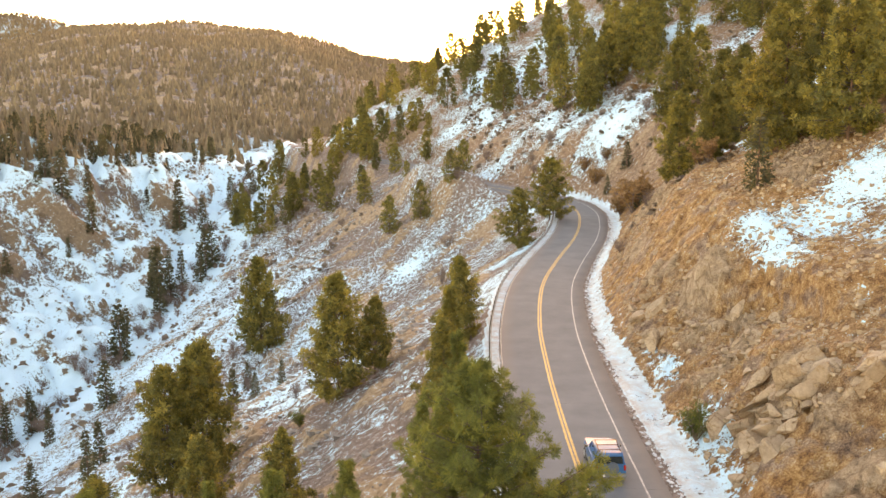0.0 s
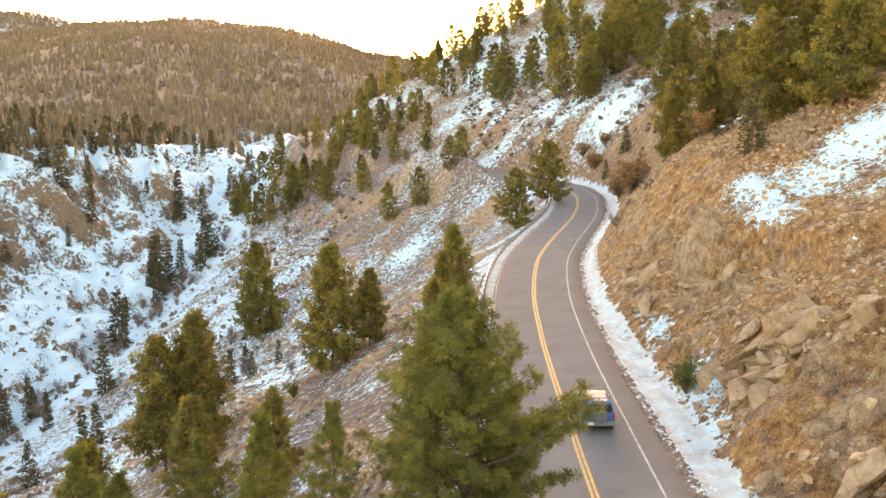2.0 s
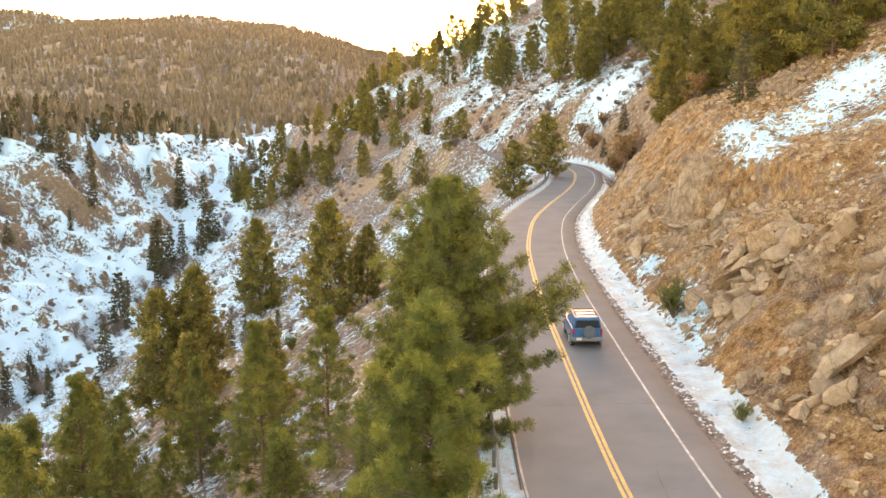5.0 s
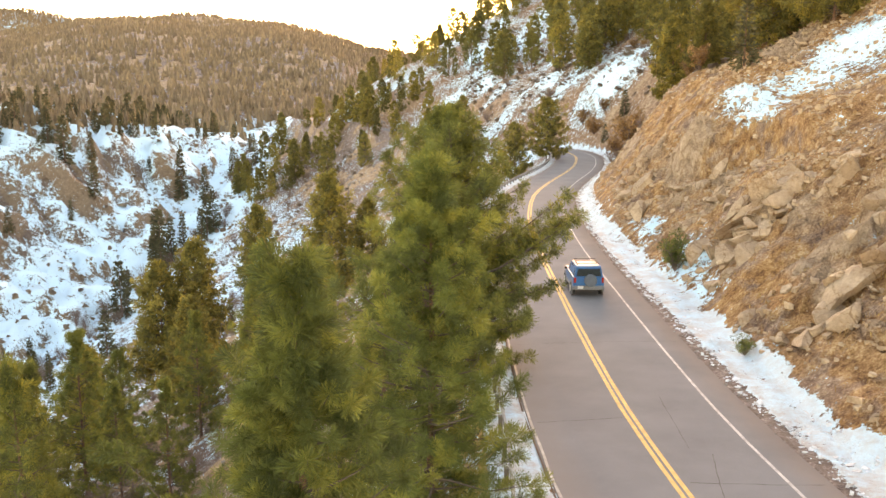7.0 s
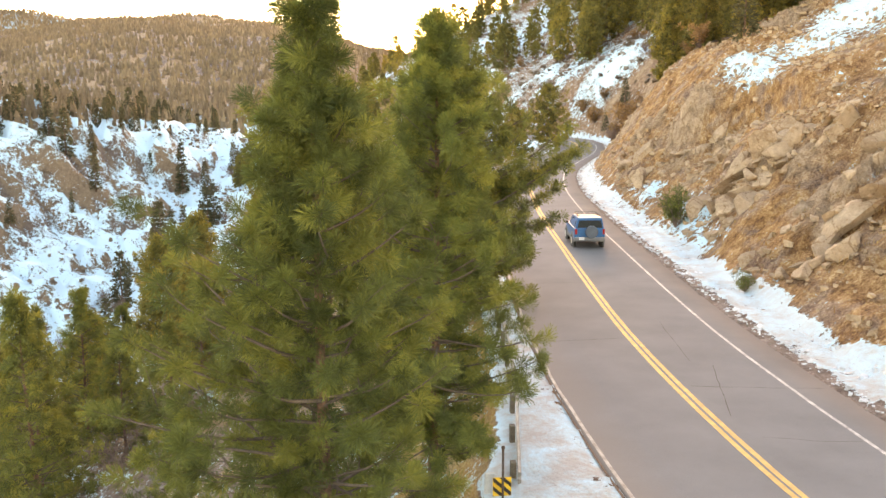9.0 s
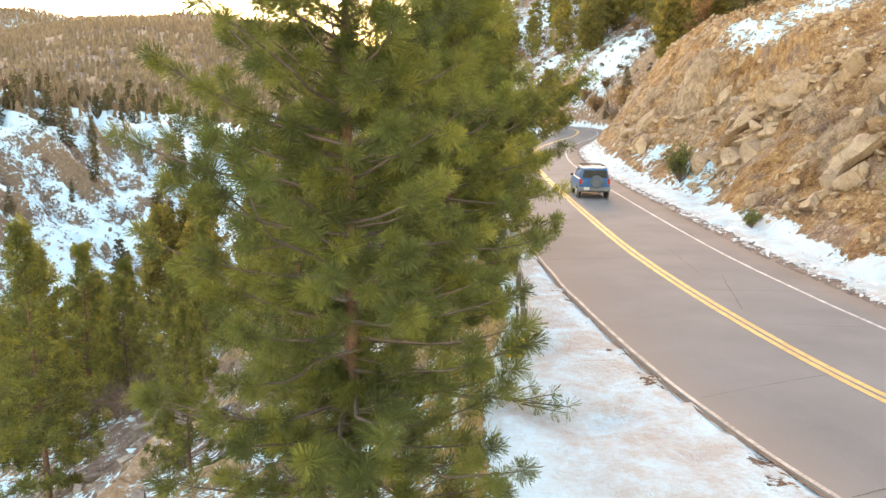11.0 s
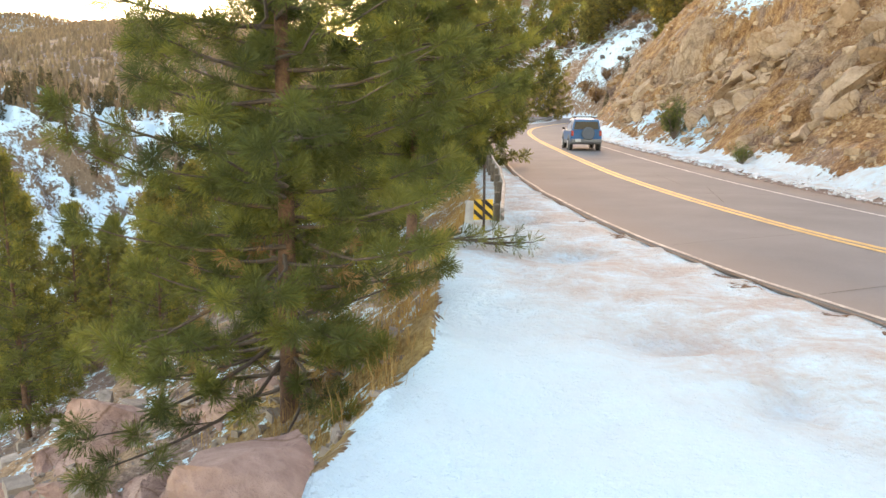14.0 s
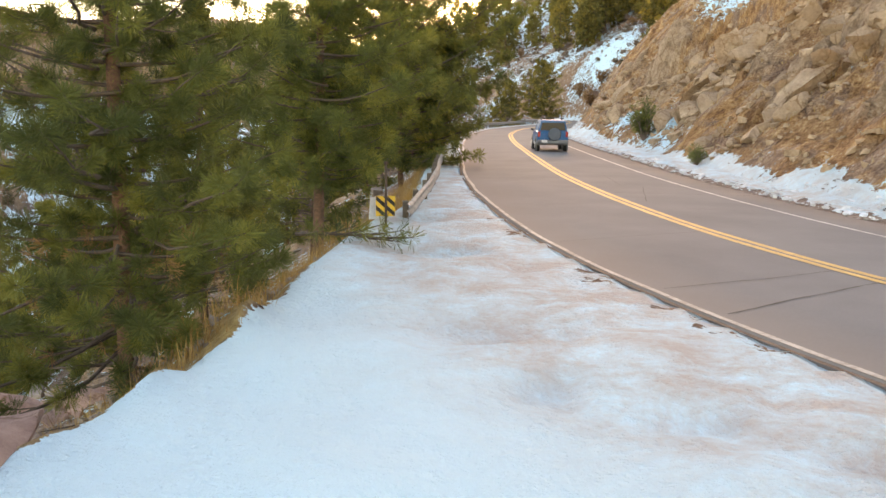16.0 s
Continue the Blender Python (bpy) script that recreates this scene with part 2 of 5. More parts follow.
# farther pines: gold of the low backlight and hazy air coloured into the needles
NEEDLE_SUN_GOLD = needle_material("olive_needles", (0.08, 0.08, 0.03), (0.21, 0.18, 0.05), (0.40, 0.30, 0.074), tufted=True)
NEEDLE_OLIVE = needle_material("green_needles", (0.06, 0.08, 0.03), (0.15, 0.165, 0.047), (0.29, 0.275, 0.066), tufted=True)
MUD = mottled("mud", (0.07, 0.04, 0.028), (0.19, 0.12, 0.085), 2.5, 0.95, 0.5, 0.02)
# ---------------------------------------------------------------- terrain and road line
def spline(points, step=1.0):
    """A smooth line through the points, at about even steps."""
    p = np.array([points[0], *points, points[-1]], float)
    out = []
    for i in range(1, len(p) - 2):
        n = max(2, int(np.linalg.norm(p[i + 1] - p[i]) / step))
        s = np.linspace(0, 1, n, endpoint=False)[:, None]
        out.append(0.5 * (2 * p[i] + (p[i + 1] - p[i - 1]) * s + (2 * p[i - 1] - 5 * p[i] + 4 * p[i + 1] - p[i + 2]) * s**2
                          + (3 * p[i] - p[i - 1] - 3 * p[i + 1] + p[i + 2]) * s**3))
    return np.concatenate(out + [p[-2:-1]])


CENTRE = [(75, -48), (45, -32), (28, -19), (18.6, -8.6), (13.4, 0), (10.6, 6), (8.9, 12.3), (8.0, 19), (7.45, 27.5), (7.35, 36), (7.38, 46), (7.45, 56),
          (7.75, 67), (8.5, 80), (10.5, 96), (13.7, 110), (18.8, 129), (22.0, 145), (23.6, 160), (22.3, 174), (15.5, 191), (5.5, 211), (-2.5, 234),
          (-11, 262), (-24, 288), (-42, 318), (-60, 366), (-66, 440)]
LINE = spline(CENTRE, 1.0)
TANG = np.gradient(LINE, axis=0)
TANG /= np.linalg.norm(TANG, axis=1)[:, None]
SIDE = np.stack([TANG[:, 1], -TANG[:, 0]], 1)  # to the right of the way, uphill
RUN = np.r_[0, np.cumsum(np.linalg.norm(np.diff(LINE, axis=0), axis=1))]


def lattice(ix, iy, seed):
    n = (ix.astype(np.int64) * 374761393 + iy.astype(np.int64) * 668265263 + seed * 974711) & 0x7FFFFFFF
    n = ((n ^ (n >> 13)) * 1274126177) & 0x7FFFFFFF
    return ((n ^ (n >> 16)) & 0xFFFF) / 65535.0


def value_noise(x, y, seed=0):
    ix, iy = np.floor(x), np.floor(y)
    fx, fy = x - ix, y - iy
    fx, fy = fx * fx * (3 - 2 * fx), fy * fy * (3 - 2 * fy)
    a, b = lattice(ix, iy, seed), lattice(ix + 1, iy, seed)
    c, d = lattice(ix, iy + 1, seed), lattice(ix + 1, iy + 1, seed)
    return (a + (b - a) * fx) * (1 - fy) + (c + (d - c) * fx) * fy


def fbm(x, y, size, octaves=4, seed=0, ridged=False):
    """Fractal noise, -1 to 1 (ridged: 0 to 1, sharp crests)."""
    total, amp, norm = 0.0, 1.0, 0.0
    for o in range(octaves):
        c, s = math.cos(o * 1.1), math.sin(o * 1.1)
        n = 2 * value_noise((x * c - y * s) / size + 17.3 * o, (x * s + y * c) / size - 9.1 * o, seed + o) - 1
        total = total + amp * ((1 - abs(n)) if ridged else n)
        norm += amp
        amp, size = amp * 0.5, size * 0.5
    return total / norm


def blocks(x, y, size, seed):
    """Broken ground: each cell a tilted block; its height (-1 to 1) and the nearness to its rim (0 at the rim)."""
    u, v = x / size, y / size
    iu, iv = np.floor(u), np.floor(v)
    best, second = np.full(len(x), 9.0), np.full(len(x), 9.0)
    tilt = np.zeros(len(x))
    for a in (-1, 0, 1):
        for b in (-1, 0, 1):
            p, q = iu + a, iv + b
            du, dv = u - p - lattice(p, q, seed), v - q - lattice(p, q, seed + 1)
            dist = np.hypot(du, dv)
            lift = 2 * lattice(p, q, seed + 2) - 1 + 1.3 * (du * (2 * lattice(p, q, seed + 3) - 1) + dv * (2 * lattice(p, q, seed + 4) - 1))
            near = dist < best
            second = np.where(near, best, np.minimum(second, dist))
            tilt = np.where(near, lift, tilt)
            best = np.minimum(best, dist)
    return tilt, second - best


def ramp(x, a, b):
    t = np.clip((x - a) / (b - a), 0, 1)
    return t * t * (3 - 2 * t)


def from_road(x, y):
    """Signed distance from the road's centre line (uphill side positive) and the run along it."""
    d, run = np.empty(len(x)), np.empty(len(x))
    for i in range(0, len(x), 20000):
        q = np.stack([x[i:i + 20000], y[i:i + 20000]], 1)
        near = np.argmin((q[:, :1] - LINE[None, :, 0]) ** 2 + (q[:, 1:] - LINE[None, :, 1]) ** 2, axis=1)
        rel = q - LINE[near]
        along, across = (rel * TANG[near]).sum(1), (rel * SIDE[near]).sum(1)
        ends = (near == 0) | (near == len(LINE) - 1)
        dist = np.hypot(along, across)
        d[i:i + 20000] = np.where(ends, np.sign(across) * dist, across)
        run[i:i + 20000] = RUN[near] + along
    return d, run


def ground(x, y, rough=True):
    """Height of the land, and its cover: snow and bare rock, each 0 to 1."""
    x, y = np.atleast_1d(np.asarray(x, float)), np.atleast_1d(np.asarray(y, float))
    d, run = from_road(x, y)
    # uphill side: cut bank, then the hill
    toe = np.interp(y, [0, 20, 45, 62, 72, 120, 150], [6.2, 6.2, 7.0, 6.8, 5.6, 5.6, 6.5])
    steep = np.interp(y, [0, 50, 62, 75, 110, 140, 172, 190, 230], [0.9, 0.86, 0.9, 1.15, 1.1, 0.9, 1.3, 1.3, 0.9])
    brow = np.interp(y, [0, 40, 60, 100, 200], [17.5, 16.5, 16.0, 15.5, 19.0])
    e = np.maximum(d - toe, 0)
    up = steep * np.minimum(e, brow - toe) + 0.56 * np.maximum(d - brow, 0)
    up = np.where(up > 60, 60 + (up - 60) * 0.35, up)
    # downhill side
    lip = np.interp(y, [-40, -5, 2.5, 4.6, 9.3, 14.5, 17, 20, 24, 60], [-18, -14, -10.4, -9.2, -7.9, -6.75, -6.0, -5.45, -5.1, -5.0])
    f = np.maximum(lip - d, 0)
    down = -0.62 * f + 0.0009 * np.minimum(f, 120) ** 2
    down = down - 0.35 * ramp(f, 0, 1.2)
    z = np.where(d > 0, up, down)
    # an earth bank on the outside of the road past the bend
    bank = 6.0 * ramp(y, 180, 196) * (1 - ramp(y, 224, 233)) + 4.5 * ramp(y, 260, 274)
    z = z + np.where(d < 0, bank * ramp(-d, 4.7, 7.5) * (1 - ramp(-d, 9, 16)), 0)
    # the far side of the valley
    ax = np.interp(y, [-100, 50, 140, 200, 257, 340, 400, 520], [-125, -112, -100, -88, -76, -76, -84, -100])
    az = np.interp(y, [-100, 50, 140, 200, 257, 340, 400, 520], [-66, -62, -57, -52, -45, -28, -14, 0])
    w = ax - x
    terrace = fbm(x, y * 1.6, 46, 3, 11)
    rim = 0.5 + 4 * fbm(x, y, 55, 2, 13) - 8 * ramp(y, 310, 400)
    opp = az + 0.76 * np.maximum(w, 0) + 8 * terrace * ramp(w, 0, 25) + 0.25 * np.maximum(-w, 0)
    opp = np.where(opp > rim, rim + (opp - rim) * 0.14, opp)
    soft = 3.0
    left = d < -6
    blend = np.maximum(z, opp) + soft * np.exp(-abs(z - opp) / soft) * 0.5
    z = np.where(left, blend, z)
    # far hills
    rx = (x / np.maximum(y, 1.0))
    crest = np.interp(rx, [-0.62, -0.48, -0.42, -0.40, -0.31, -0.20, -0.145, -0.094, -0.048, 0.08, 0.3, 0.6],
                      [84, 110, 127, 128, 131, 117, 99, 75, 64, 55, 60, 70])
    swell = fbm(x, y, 260, 4, 31)
    t = np.clip((y - 380) / 1100.0, 0, 1.6)
    rise = np.minimum(t, 1)
    far = -18 + (crest + 18) * np.where(t < 1, 1 - (1 - rise) ** 1.5, 1 - (t - 1) * 1.4) + 26 * swell * ramp(y, 430, 700) * (1 - 0.8 * ramp(y, 1200, 1450))
    back = np.interp(rx, [-0.9, -0.47, -0.43, -0.40, -0.36], [232, 228, 208, 130, 60]) - 0.35 * abs(y - 2300)
    far = np.maximum(far, np.where(y > 1500, back, -50))
    mixf = ramp(y, 360, 520)
    spur = ramp(d, 0, 10) * (1 - ramp(y, 330, 560))
    z = np.where(y > 340, np.maximum(np.where(spur > 0, z * (1 - mixf) + far * mixf, z * (1 - mixf) + far * mixf), np.where(y > 520, far, -80)), z)
    rock = np.zeros_like(x)
    if rough:
        off = ramp(abs(d), 6.2, 11) * np.where((d < 0) & (d > lip), 0, 1)
        grow = np.clip(abs(d) / 40, 0.25, 1.0)
        z = z + off * grow * 1.6 * fbm(x, y, 14, 3, 3)
        crags = fbm(x + 3 * fbm(x, y, 9, 2, 8), y, 8.5, 4, 5, True)
        craggy = np.where(d > 0, 0.8 + 0.35 * ramp(d, 8, 12) * (1 - ramp(d, 14, 18)), 0.75)
        lump = np.clip(crags - np.where((d > 0) & (d < 17), 0.56, 0.62), 0, 1) * 3.2
        z = z + off * lump * craggy * np.where(d > 0, 1.0, 1.2)
        ledge = fbm(x + 0.4 * y, y - 0.3 * x, 15, 4, 21, True)
        z = z + ramp(w, -3, 8) * ramp(y, 60, 110) * (1 - ramp(y, 430, 520)) * 10.0 * np.clip(ledge - 0.60, 0, 0.35)
        side = np.flatnonzero((w > -4) & (y > 70) & (y < 430) & (d < -12))
        if len(side):
            bx, by = x[side], y[side]
            warp = 2.5 * fbm(bx, by, 9, 2, 45)
            big, rim_big = blocks(bx + warp, by - warp, 13.0, 47)
            fine, rim_fine = blocks(bx - warp, by + 0.5 * warp, 5.0, 53)
            z[side] += ramp(w[side], -4, 8) * (1 - ramp(by, 330, 430)) * (3.2 * big + 1.4 * fine - 1.0 * (1 - ramp(rim_fine, 0, 0.2)))
        tread = z + 6.5 * fbm(x, y, 34, 4, 23) + 0.12 * x - 0.05 * y
        step = tread / 4.6
        stair = (np.floor(step) + ramp(step - np.floor(step), 0.5, 0.9)) * 4.6 - tread
        z = z + (0.55 + 0.4 * np.clip(1.5 * fbm(x, y, 40, 2, 25) + 0.5, 0, 1)) * stair * ramp(w, -2, 12) * ramp(y, 60, 110) * (1 - ramp(y, 430, 520))
        small = tread / 2.1
        z = z + 0.3 * off * ramp(-d, 14, 24) * ((np.floor(small) + ramp(small - np.floor(small), 0.4, 0.9)) * 2.1 - tread) * (1 - ramp(y, 300, 420))
        # an overhanging scarp of earth under the upper snow
        s = x - np.interp(y, [53, 56.6, 60.7, 64.2, 67.7], [23.15, 22.8, 22.0, 21.1, 19.8]) + 0.7 * fbm(x, y, 2.5, 2, 27)
        brink = ramp(y, 49, 53) * (1 - ramp(y, 67, 71)) * (d > 7)
        z = z + brink * (1.5 * ramp(s, -0.25, 0.2) * (1 - ramp(s, 1.5, 9)) - 0.9 * ramp(s, -2.8, -0.35) * (1 - ramp(s, -0.4, 0.1)))
        scar = fbm(x + 0.5 * y, y * 0.55 - 0.2 * x, 5.0, 3, 9, True)
        z = z + off * ramp(d, 7, 9) * (1 - ramp(d, 17, 22)) * (0.9 * np.clip(scar - 0.62, 0, 0.22) + 0.12 * np.round(3 * fbm(x, y, 2.6, 2, 10)))
        z = z + off * 0.20 * fbm(x, y, 1.4, 3, 7) * (1 - ramp(abs(d), 40, 90))
        # fractured granite in the cut bank, in clusters along slanting ribs
        stone_here = np.zeros_like(x)
        cut = np.flatnonzero((d > 6.8) & (d < 34) & (y > 2) & (y < 150))
        if len(cut):
            bx, by, bd = x[cut], y[cut], d[cut]
            rib = fbm(bx * 0.8 + by * 0.25, by * 0.5 - bx * 0.5, 7.5, 3, 29)
            for cx, cy, rx, ry in ((18.6, 47.4, 3.2, 4.2), (21.7, 43.0, 1.8, 2.4), (16.8, 32.6, 3.4, 2.6), (16.6, 67.0, 2.4, 4.0), (18.0, 74.0, 2.4, 5.0), (19.4, 57.0, 2.0, 3.4), (20.0, 36.0, 2.4, 3.0)):
                rib = np.maximum(rib, 0.75 * (1 - np.hypot((bx - cx) / rx, (by - cy) / ry)))
            stony = ramp(rib, -0.02, 0.3) * ramp(bd, 6.8, 8.2) * (1 - ramp(bd, 22, 32))
            warp = 0.5 * fbm(bx, by, 1.6, 2, 33)
            big, rim_big = blocks(bx + warp, by * 0.7 + bx * 0.25, 2.1, 35)
            fine, rim_fine = blocks(bx - warp, by * 0.8 - bx * 0.2, 0.85, 39)
            z[cut] += stony * (0.42 * big - 0.35 * (1 - ramp(rim_big, 0, 0.16)) + 0.17 * fine - 0.10 * (1 - ramp(rim_fine, 0, 0.2)))
            rills = fbm(bx * 0.25 + 0.1 * by, by, 1.7, 3, 43)
            z[cut] += (1 - stony) * 0.22 * rills * ramp(bd, 7, 9) * (1 - ramp(bd, 18, 24))
            stone_here[cut] = stony * (0.45 + 0.3 * big)
        rock = np.clip(off * np.maximum(np.where(d > 0, np.where(y < 150, stone_here, 0.5 * lump), 1.1 * lump), ramp(w, -3, 8) * np.clip(ledge - 0.66, 0, 1) * 6), 0, 1)
    return z, d, run, rock, lip, w
# ---------------------------------------------------------------- mesh helpers
def mesh_from(name, verts, faces, material, smooth=False):
    me = bpy.data.meshes.new(name)
    verts, faces = np.asarray(verts, np.float32), np.asarray(faces, np.int32)
    me.vertices.add(len(verts))
    me.vertices.foreach_set("co", verts.ravel())
    k = faces.shape[1]
    me.loops.add(faces.size)
    me.loops.foreach_set("vertex_index", faces.ravel())
    me.polygons.add(len(faces))
    me.polygons.foreach_set("loop_start", np.arange(0, faces.size, k, dtype=np.int32))
    me.polygons.foreach_set("use_smooth", np.full(len(faces), smooth))
    me.update(calc_edges=True)
    if material:
        me.materials.append(material)
    return me


def float_layer(me, name, values):
    me.attributes.new(name, "FLOAT", "POINT").data.foreach_set("value", np.asarray(values, np.float32))


def strip(name, offsets, heights, material, start=0.0, stop=None, step=1.0, wobble=0.0, across=False, seed=0, veer=None, drop=None):
    """A band that follows the road's line, through the given offsets across it."""
    stop = RUN[-1] if stop is None else stop
    s = np.arange(start, stop + step * 0.5, step)
    px, py = np.interp(s, RUN, LINE[:, 0]), np.interp(s, RUN, LINE[:, 1])
    nx, ny = np.interp(s, RUN, SIDE[:, 0]), np.interp(s, RUN, SIDE[:, 1])
    shift = wobble * fbm(s, s * 0 + 3.7 + seed, 2.5, 3, 40 + seed) if wobble else 0 * s
    if veer:
        o_all = np.array([veer(r) for r in s])
        px, py = px + nx * o_all, py + ny * o_all
    low = np.array([drop(r) for r in s]) if drop else 0 * s
    verts = []
    for k, (o, h) in enumerate(zip(offsets, heights)):
        w = shift if k in (0, len(offsets) - 1) else 0
        verts.append(np.stack([px + nx * (o + w), py + ny * (o + w), h - low], 1))
    m, c = len(s), len(offsets)
    verts = np.stack(verts, 1).reshape(-1, 3)
    i = (np.arange(m - 1)[:, None] * c + np.arange(c - 1)).ravel()
    me = mesh_from(name, verts, np.stack([i, i + 1, i + c + 1, i + c], 1), material, True)
    if across:
        float_layer(me, "across", np.tile((np.array(offsets) - offsets[0]) / (offsets[-1] - offsets[0]), m))
    return me


def line_at(y):
    """The run along the road at which its centre line passes y, on the stretch near the camera."""
    k = slice(np.argmin(abs(LINE[:, 1] + 30)), np.argmin(abs(LINE[:, 1] - 170)))
    return float(np.interp(y, LINE[k, 1], RUN[k]))


def beside(run, offset, z=0.0):
    x, y = np.interp(run, RUN, LINE[:, 0]), np.interp(run, RUN, LINE[:, 1])
    nx, ny = np.interp(run, RUN, SIDE[:, 0]), np.interp(run, RUN, SIDE[:, 1])
    return float(x + nx * offset), float(y + ny * offset), z


def heading(run):
    """Degrees by which the road's way is turned from +y, anticlockwise."""
    return math.degrees(math.atan2(-np.interp(run, RUN, TANG[:, 0]), np.interp(run, RUN, TANG[:, 1])))


# ---------------------------------------------------------------- the land, one sheet to the horizon
def spread(first, last, small, growth, middle):
    def side(length):
        n = int(math.log(1 + growth * length / small) / math.log(1 + growth)) + 1
        s = small * ((1 + growth) ** np.arange(1, n + 1) - 1) / growth
        return s * length / s[-1]
    return np.r_[middle - side(middle - first)[::-1], middle, middle + side(last - middle)]


def graded(first, a, b, last, small, grow_low, grow_high):
    """Even steps from a to b, growing ones outside."""
    low, high = spread(first, a + 1.0, small, grow_low, a), spread(b - 1.0, last, small, grow_high, b)
    return np.r_[low[low <= a], np.arange(a + small, b - small * 0.5, small), high[high >= b]]


gx, gy = graded(-2200, -2.0, 25.0, 1500, 0.3, 0.021, 0.03), graded(-220, 4.0, 72.0, 2700, 0.32, 0.04, 0.0125)
X, Y = [a.ravel() for a in np.meshgrid(gx, gy)]
Z, D, S, ROCKY, LIP, W = ground(X, Y)
Z = np.where((D > -3.75) & (D < 4.45), -0.06, Z)
# ploughed berm along the uphill gutter
toe_far = np.interp(Y, [0, 20, 45, 62, 72, 120, 150], [6.1, 6.2, 6.5, 6.4, 5.8, 5.7, 6.2]) + 0.55 * fbm(X, Y, 3.2, 3, 55)
berm = ramp(D, 4.9, 5.5) * (1 - ramp(D, toe_far, toe_far + 1.0)) * (1 - ramp(Y, 175, 200))
lumps = fbm(X, Y, 0.9, 3, 51)
Z = Z + berm * (0.10 + 0.20 * lumps + 0.07 * fbm(X, Y, 0.75, 2, 53))
# cover
patch = fbm(X, Y * 0.8, 5.5, 4, 61)
streak = fbm(X * 0.55 + Y * 0.3, Y * 0.8 - X * 0.6, 7, 4, 63)
broad = fbm(X, Y, 32, 3, 65)


def blob(cx, cy, rx, ry, turn=0.0):
    c, s = math.cos(radians(turn)), math.sin(radians(turn))
    u, v = ((X - cx) * c + (Y - cy) * s) / rx, (-(X - cx) * s + (Y - cy) * c) / ry
    return 1 - np.hypot(u, v)


pull = (D < -3.7) & (D > LIP)
SNOW = np.zeros_like(X)
SNOW = np.where(berm > 0.2, 0.92 + 0.35 * lumps, SNOW)
# uphill side
high = np.maximum.reduce([1.0 * blob(23.6, 61.5, 2.2, 5), 1.0 * blob(24.6, 67, 2.6, 4.5), 1.1 * blob(28, 65.5, 4.5, 5.5), 1.1 * blob(33, 67.5, 5, 5.5), 1.0 * blob(38, 65, 5, 6), 0.6 * blob(31, 58, 5, 5),
                          1.0 * blob(15.6, 49.6, 1.7, 4.0), 0.9 * blob(15.9, 61.5, 1.0, 3.0), 0.8 * blob(15.1, 44.5, 1.0, 2.5), 0.8 * blob(16.2, 67, 0.8, 2.0),
                          1.25 * blob(35, 190, 9, 14), 1.1 * blob(25, 222, 6, 14), 0.9 * blob(12, 270, 5, 18), 1.0 * blob(10, 312, 7, 26), 0.9 * blob(20, 300, 6, 20), 0.9 * blob(38, 110, 5, 12), 0.9 * blob(60, 140, 12, 24), 1.0 * blob(64, 245, 10, 20)])
hill = np.where(D > 6.5, np.clip(high, -0.3, 0.8) * 0.72 + 0.29 + 0.24 * patch, -1)
hill = np.where((D > 22) & (Y > 95), np.maximum(hill, 0.40 + 0.35 * broad + 0.22 * patch), hill)
hill = np.where((D > 6.5) & (Y > 190), np.maximum(hill, 0.38 + 0.6 * streak), hill)
SNOW = np.where((D > toe_far + 0.6) | ((D > 6) & (Y > 175)), np.maximum(hill, SNOW * (berm > 0.2)), SNOW)
# bare earth under the brink of the upper snow
brow_line = X - np.interp(Y, [53, 56.6, 60.7, 64.2, 67.7], [23.15, 22.8, 22.0, 21.1, 19.8]) + 0.7 * fbm(X, Y, 2.5, 2, 27)
SNOW = np.where((brow_line < 0.1) & (brow_line > -4) & (Y > 50) & (Y < 70) & (D > 8), -1.0, SNOW)
# downhill side
slope = 0.42 + 0.42 * streak + 0.22 * broad + 0.16 * ramp(-D, 20, 60)
slope = slope - 0.10 * (Y < 90) - 0.2 * ramp(Y, 215, 240) * ramp(D, -40, -22)
SNOW = np.where((D < LIP), slope, SNOW)
SNOW = np.where((D < -5) & (W > -14), np.maximum(SNOW, 0.80 + 0.25 * patch + 0.15 * broad - 0.2 * ROCKY + 0.5 * ramp(abs(W), 12, 0)), SNOW)
SNOW = np.where((W > 15) & (Z > 2.5) & (D < -20), 0.25 + 0.3 * streak, SNOW)
SNOW = np.where(Y > 430, 0.12 + 0.22 * broad + 0.3 * streak, SNOW)
SNOW = np.where((Y > 1600), 0.55 + 0.3 * broad, SNOW)
SNOW = SNOW - np.where(D > 6.5, 0.5 * ROCKY, 0.25 * ROCKY)
# the lay-by's trodden snow
tongue = np.interp(Y, [-40, 2, 10, 16, 30, 175], [-4.2, -4.2, -4.15, -4.05, -3.9, -3.9])
SNOW = np.where(pull, np.where(Y > 168, 0.34 + 0.3 * patch, 1.7), SNOW)
SNOW = np.where((D > tongue - 0.1) & (D < -3.0) & (Y < 168), 0.78 + 0.35 * lumps, SNOW)
SNOW = np.where((D < LIP) & (Y < 22), np.where(D > LIP - 0.5, 0.3 + 0.4 * lumps, SNOW + 0.10 + 0.25 * patch), SNOW)
DIRTY = np.where(pull, np.clip(0.05 + 0.95 * ramp(D + 2.4 * patch, -9.2, -5.8) + 0.5 * ramp(D, -5.4, -4.1), 0, 1.1), np.where(berm > 0.2, 0.75 + 0.6 * ramp(D, 6.0, 4.9), 0.0))
